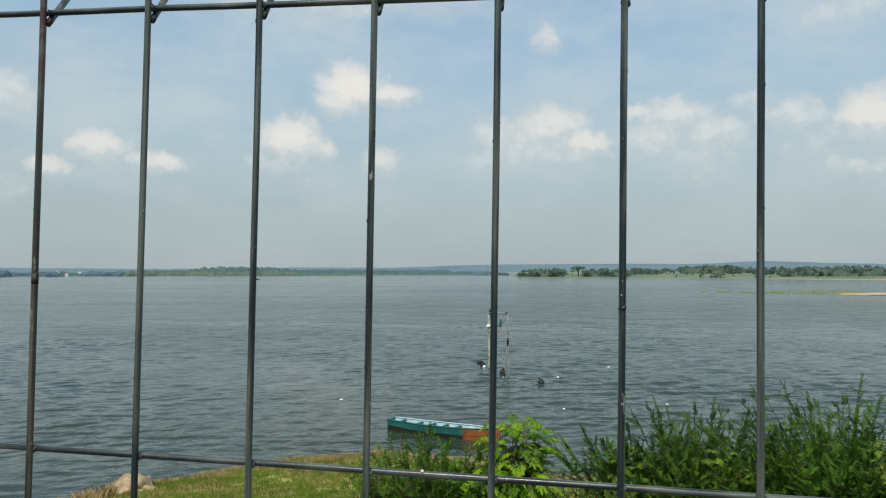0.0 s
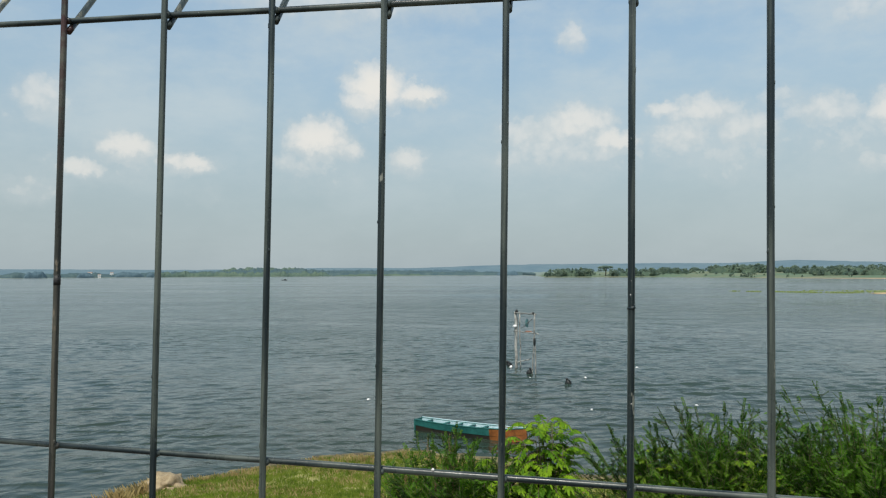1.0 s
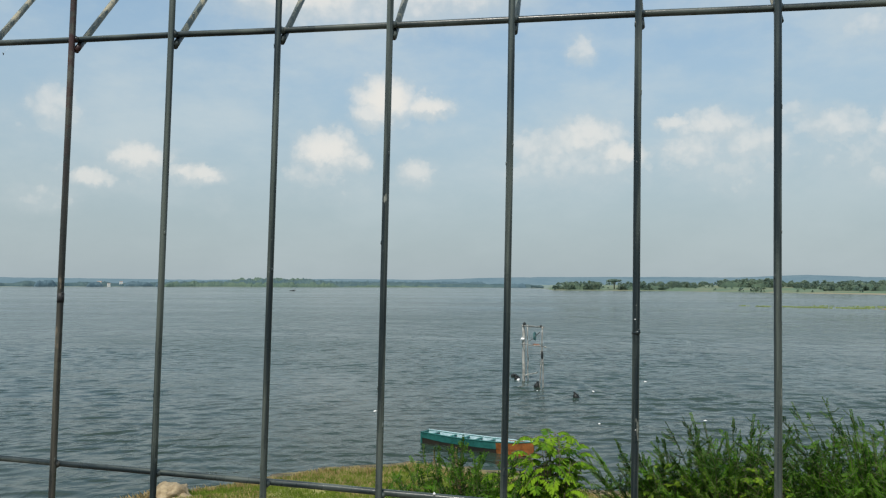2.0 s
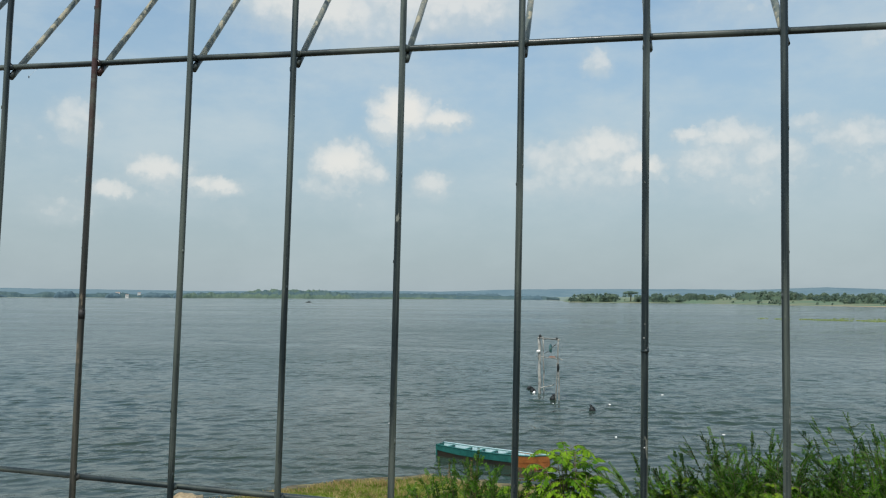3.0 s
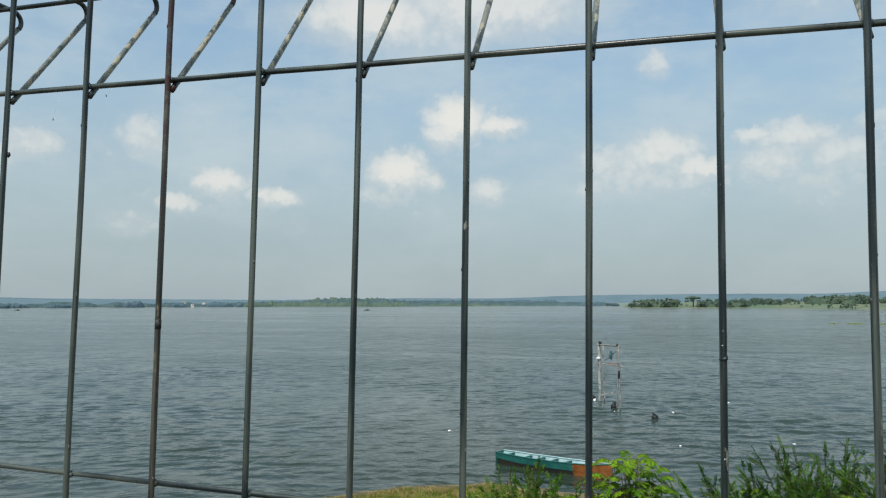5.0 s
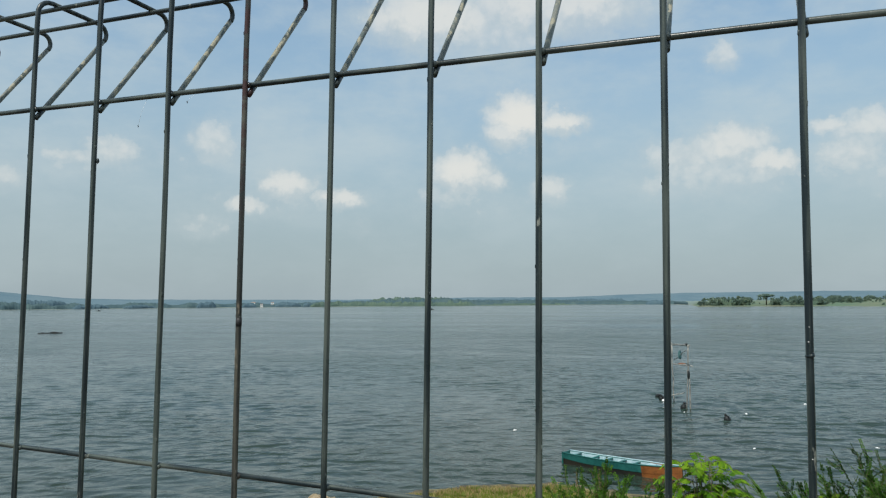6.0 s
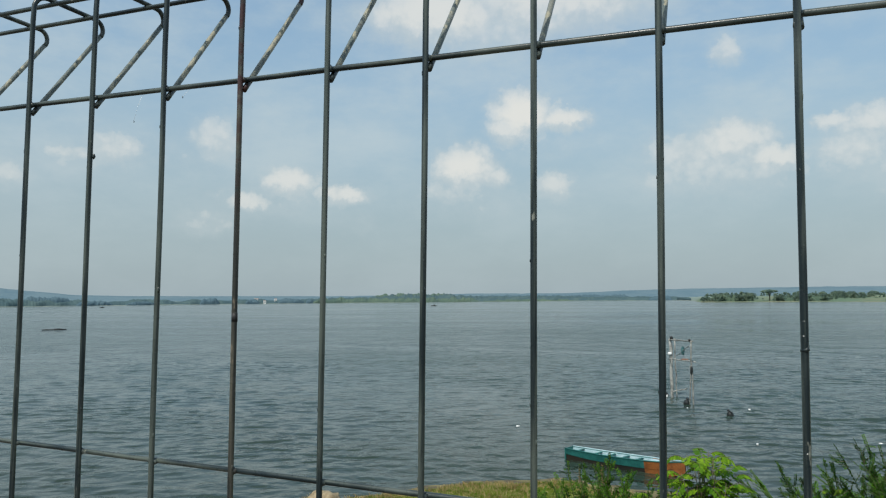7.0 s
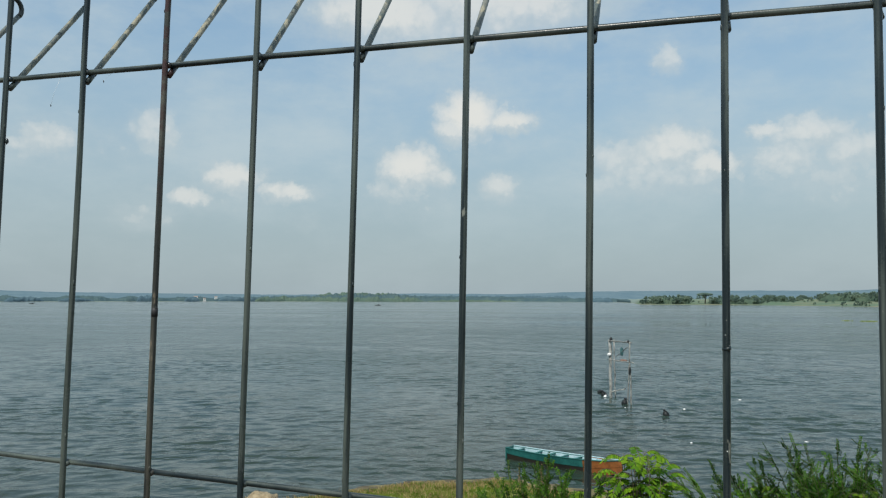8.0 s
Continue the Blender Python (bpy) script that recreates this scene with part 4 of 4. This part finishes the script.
# ---------------------------------------------------------------- boat
def make_boat():
    """A flat-bottomed plank boat, its square stern to the left and its pointed bow ashore to the right."""
    along = Vector((0.93, -0.37, 0)).normalized()
    turn = math.degrees(math.atan2(along.y, along.x))
    boat = thing("plank_boat", pose(-6.22, 27.75, 0.0, 0, 0, turn), "green plank boat with pale blue inside and orange bow", "boat")
    L = 4.7
    def half(u):
        return blend(u, (0, 0.1, 0.4, 0.7, 0.88, 1.0), (0.27, 0.31, 0.39, 0.345, 0.20, 0.03))
    def sheer(u):
        return blend(u, (0, 0.3, 0.6, 0.85, 1.0), (0.40, 0.38, 0.40, 0.44, 0.52))
    def keel(u):
        return blend(u, (0, 0.2, 0.8, 1.0), (-0.02, -0.12, -0.12, 0.10))
    us = [k / 24 for k in range(25)]
    # outer skin: bottom strake and upper strake on each side, with a step between
    # the bottom strake's dark colour includes the shadow below the green side
    for name, f0, f1, mats in (("bottom_strake", 0.0, 0.54, [HULL_DARK, ORANGE_PAINT]), ("upper_strake", 0.52, 1.0, [GREEN_PAINT, ORANGE_PAINT])):
        for sgn in (1, -1):
            b = bmesh.new()
            rows = []
            for u in us:
                ring = []
                for f, inset in ((f0, 0.0), (f1, 0.0), (f1, -0.025), (f0, -0.025)):
                    hw = half(u) * (0.72 + 0.28 * f) + inset + (0.012 if name == "upper_strake" else 0)
                    ring.append(b.verts.new((u * L, sgn * max(hw, 0.004), keel(u) + (sheer(u) - keel(u)) * f)))
                rows.append(ring)
            for k in range(24):
                for j in range(4):
                    q = (rows[k][j], rows[k][(j + 1) % 4], rows[k + 1][(j + 1) % 4], rows[k + 1][j])
                    b.faces.new(q if sgn < 0 else q[::-1]).material_index = 1 if us[k] > 0.67 else 0
            b.faces.new(rows[0]), b.faces.new(rows[-1])
            bmesh.ops.recalc_face_normals(b, faces=b.faces)
            part(name, b, mats, boat, smooth=False)
    # inner lining and floor
    b = bmesh.new()
    rows = []
    for u in us:
        rows.append([b.verts.new((u * L, y, z)) for y, z in (
            (-half(u) + 0.03, sheer(u) - 0.02), (-half(u) * 0.75 + 0.02, keel(u) + 0.06), (half(u) * 0.75 - 0.02, keel(u) + 0.06), (half(u) - 0.03, sheer(u) - 0.02))])
    for k in range(22):
        for j in range(3):
            b.faces.new((rows[k][j], rows[k][j + 1], rows[k + 1][j + 1], rows[k + 1][j]))
    part("lining", b, BLUE_PAINT, boat, smooth=False)
    b = bmesh.new()
    box(b, (0.04, 0.55, 0.42), (0.0, 0, 0.20), bevel=0.006)
    part("transom", b, GREEN_PAINT, boat, smooth=False)
    for sgn in (1, -1):
        b = bmesh.new()
        line = [(u * L, sgn * (half(u) + 0.005), sheer(u) + 0.012) for u in us]
        tube(b, line, 0.024, 6)
        part("gunwale", b, GREEN_PAINT if sgn < 0 else BLUE_PAINT, boat)
    for u in (0.10, 0.26, 0.38, 0.50, 0.62, 0.74):
        b = bmesh.new()
        box(b, (0.10 if u < 0.7 else 0.3, 2 * half(u) - 0.05, 0.04), (u * L, 0, sheer(u) - 0.05), bevel=0.006)
        part("thwart", b, GREEN_PAINT if u < 0.7 else BLUE_PAINT, boat, smooth=False)
    return boat


make_boat()


# ---------------------------------------------------------------- pole frame and floats in the lake
def make_frame():
    f = thing("pole_frame", pose(-3.47, 45.4, 0), "weathered bamboo pole frame standing in the lake", "frame")
    l, r2 = Vector((-0.75, 1.6, 0)), Vector((0.62, -1.6, 0))
    def pole(a, b, rad, mat=BAMBOO, name="pole", label=""):
        bm = bmesh.new()
        a, b = Vector(a), Vector(b)
        n = 10
        pts = [a.lerp(b, k / n) + rand_dir(rng) * 0.03 for k in range(n + 1)]
        tube(bm, pts, [rad * rng.uniform(0.7, 1.1) for k in range(n + 1)], 8)
        part(name, bm, mat, f, label)
    pole(l + Vector((0, 0, -2)), l + Vector((-0.05, 0, 3.58)), 0.105)
    pole(l + Vector((0.26, 0.1, -2)), l + Vector((0.2, 0.1, 3.55)), 0.045)
    pole(r2 + Vector((0.05, 0, -2)), r2 + Vector((0, 0, 3.64)), 0.055)
    pole(r2 + Vector((-0.32, 0.1, -2)), r2 + Vector((-0.05, 0.1, 2.2)), 0.03)
    pole(l + Vector((-0.12, 0, 3.48)), r2 + Vector((0.1, 0, 3.6)), 0.05, name="cross_bar")
    pole(l + Vector((-0.2, 0, 2.35)), r2 + Vector((0.25, 0, 2.42)), 0.04, name="cross_bar")
    pole(l + Vector((0.3, 0, 2.5)), r2 + Vector((-0.1, 0, 3.3)), 0.022, name="brace")
    pole(l + Vector((0, -0.1, 0.35)), l + Vector((0.95, -0.4, 0.62)), 0.035, name="brace")
    for at, s, m, nm in (((-0.72, 1.5, 3.60), (0.10, 0.10, 0.14), BLACK_PLASTIC, "float"), ((0.56, -1.6, 3.66), (0.07, 0.07, 0.07), BLACK_PLASTIC, "float"),
                         ((0.62, -1.6, 1.95), (0.075, 0.075, 0.28), BLACK_PLASTIC, "wrapping"), ((-0.85, 1.5, 2.65), (0.14, 0.1, 0.1), WHITE_PLASTIC, "float"),
                         ((0.05, 0.0, 2.95), (0.10, 0.05, 0.28), TEAL_NET, "net_bundle"), ((0.15, 0.0, 2.42), (0.22, 0.06, 0.07), RED_CLOTH, "red_board")):
        bm = bmesh.new()
        lump(bm, at, s, 2, 0.3, int(s[2] * 100))
        part(nm, bm, m, f)


make_frame()


def jug(name, at, size, mat, label, group, tilt=0):
    """A floating drum or jug with a neck and a moulded handle."""
    j = thing(name, pose(at[0], at[1], 0.0, tilt, 0, rng.uniform(0, 360)), label, "float", group)
    b = bmesh.new()
    prof = [(0.0, -0.5), (0.75, -0.48), (1.0, -0.35), (1.0, 0.3), (0.8, 0.52), (0.35, 0.66), (0.3, 0.85)]
    tube(b, [(0, 0, z * size) for _, z in prof], [max(r * size * 0.45, 0.003) for r, _ in prof], 12)
    part("body", b, mat, j)
    b = bmesh.new()
    tube(b, [(0, 0, 0.84 * size), (0, 0, 0.97 * size)], size * 0.16, 10)
    part("cap", b, mat, j)
    b = bmesh.new()
    tube(b, [(size * 0.38, 0, 0.45 * size), (size * 0.5, 0, 0.66 * size), (size * 0.3, 0, 0.8 * size), (size * 0.1, 0, 0.76 * size)], size * 0.05, 6)
    part("handle", b, mat, j)


for x, y, s, t in ((-4.9, 48.6, 0.38, 60), (-4.45, 47.2, 0.42, 35), (-2.95, 43.6, 0.42, 20), (-0.55, 40.0, 0.38, 25)):
    jug("dark_float", (x - 0.0055 * y, y * 1.01), s, BLACK_PLASTIC, "black plastic drum float in the water", "dark floats", t)
jug("white_float", (-4.62, 47.1), 0.2, WHITE_PLASTIC, "white plastic jug float in the water", "white floats", 60)
for x, y in ((-9.93, 33.5), (0.35, 42.6), (0.61, 32.6), (3.55, 47.7), (5.26, 34.4), (-2.8, 42.0)):
    jug("white_float", (x - 0.0055 * y, y * 1.01), 0.115, WHITE_PLASTIC, "small white plastic bottle float in the water", "white floats", 75)


# ---------------------------------------------------------------- far things on the water and the shore
def make_raft():
    raft = thing("raft", pose(-146.2, 121.3, -0.12, 0, 0, 38) @ Matrix.Scale(0.82, 4), "low dark wooden raft afloat on the lake", "raft")
    for k in range(7):
        b = bmesh.new()
        tube(b, [(-2.9 + 0.15 * (k % 3), -0.9 + 0.3 * k, 0.2), (2.9 - 0.2 * (k % 2), -0.9 + 0.3 * k, 0.2)], 0.17, 8)
        part("log", b, TAR_WOOD, raft)
    for x in (-1.9, 0.2, 1.8):
        b = bmesh.new()
        box(b, (0.14, 2.1, 0.1), (x, 0, 0.42), bevel=0.02)
        part("cross_beam", b, TAR_WOOD, raft)
    b = bmesh.new()
    lump(b, (0.9, 0, 0.47), (0.9, 0.5, 0.13), 2, 0.3, 4)
    part("net_pile", b, BLACK_PLASTIC, raft)


make_raft()


def far_boat(x, y, turn):
    boat = thing("far_boat", pose(x, y, 0, 0, 0, turn), "small dark boat far out on the lake", "boat", "far boats")
    b = bmesh.new()
    rows = []
    for k in range(9):
        u = k / 8
        wd, top = 0.75 * math.sin(math.pi * (0.08 + 0.84 * u)), 0.55 + 0.9 * (u - 0.5) ** 2
        rows.append([b.verts.new((6 * (u - 0.5), s * wd * q, z)) for s, q, z in ((-1, 0.6, -0.2), (-1, 1, top), (1, 1, top), (1, 0.6, -0.2))])
    for p, q in zip(rows, rows[1:]):
        for j in range(4):
            b.faces.new((p[j], p[(j + 1) % 4], q[(j + 1) % 4], q[j]))
    b.faces.new(rows[0]), b.faces.new(rows[-1])
    part("hull", b, HULL_DARK, boat, smooth=False)
    b = bmesh.new()
    box(b, (1.6, 1.0, 0.9), (0.6, 0, 0.9), bevel=0.08)
    part("cabin", b, BLACK_PLASTIC, boat, smooth=False)


far_boat(-312, 725, 10)
far_boat(-772, 711, 30)


def far_house(az, back, wide, high, turn):
    d = far_shore(az) + back
    x, y = -d * math.sin(radians(az)), d * math.cos(radians(az))
    h = thing("house", pose(x, y, land_height(x, y), 0, 0, az + turn), "small white-walled house on the far shore", "house", "far houses")
    b = bmesh.new()
    box(b, (wide, wide * 0.7, high), (0, 0, high / 2))
    part("wall", b, HOUSE_WHITE, h, smooth=False)
    b = bmesh.new()
    hw, hd = wide * 0.55, wide * 0.42
    vs = [b.verts.new(v) for v in ((-hw, -hd, high), (hw, -hd, high), (hw, hd, high), (-hw, hd, high), (-hw, 0, high + wide * 0.2), (hw, 0, high + wide * 0.2))]
    for q in ((0, 1, 5, 4), (2, 3, 4, 5), (0, 4, 3), (1, 2, 5), (3, 2, 1, 0)):
        b.faces.new([vs[k] for k in q])
    part("roof", b, ROOF_GREY, h, smooth=False)
    for k in (-0.3, 0.0, 0.3):
        b = bmesh.new()
        box(b, (wide * 0.12, 0.1, high * 0.35), (k * wide, -wide * 0.35 - 0.03, high * 0.5))
        part("window", b, BLACK_PLASTIC, h, smooth=False)


for az, back, wide, high, turn in ((36.15, 14, 7, 8, 10), (36.75, 70, 11, 11, -15), (35.35, 60, 8, 11, 5)):
    far_house(az, back, wide, high, turn)


def weed_mats():
    r = random.Random(31)
    vs, fs = [], []
    def mat_at(x, y, rx, ry, n):
        for _ in range(n):
            a, q = r.uniform(0, 6.283), math.sqrt(r.random())
            px, py = x + rx * q * math.cos(a), y + ry * q * math.sin(a)
            h, wd, t = r.uniform(0.10, 0.34), r.uniform(0.1, 0.3), r.uniform(0, 3.14)
            b = len(vs)
            vs.extend([(px - wd * math.cos(t), py - wd * math.sin(t), 0.0), (px + wd * math.cos(t), py + wd * math.sin(t), 0.0),
                       (px + wd * math.cos(t) * 0.8, py + wd * math.sin(t) * 0.8, h), (px - wd * math.cos(t) * 0.8, py - wd * math.sin(t) * 0.8, h)])
            fs.append((b, b + 1, b + 2, b + 3))
    for x, y, rx, ry, n in ((47, 247, 1.5, 1, 25), (52, 243, 2.5, 1.5, 60), (58, 240, 2, 1.5, 50), (63, 236, 4.5, 3, 260), (66, 231, 2, 1, 40), (71, 234, 1.5, 1, 25),
                            (74, 230, 4, 2.5, 180), (80, 236, 3, 1, 40), (84, 229, 3, 1.5, 90), (85, 250, 7, 1.5, 60), (72, 252, 4, 1, 30), (90, 246, 5, 2, 70)):
        mat_at(x - 1.3, y, rx, ry, n)
    tagged(soup("floating_weed", vs, fs, WEED), "yellow-green floating water weed on the lake", "weed", kind="stuff")


weed_mats()
bm = bmesh.new()
lump(bm, (0, 0, 0), (26, 8, 0.4), 4, 0.35, 8)
spit = part("sand_spit", bm, SAND)
spit.matrix_world = pose(103, 226, 0.0, 0, 0, 14)
tagged(spit, "low orange sand spit barely above the lake", "sandbank", kind="structure")
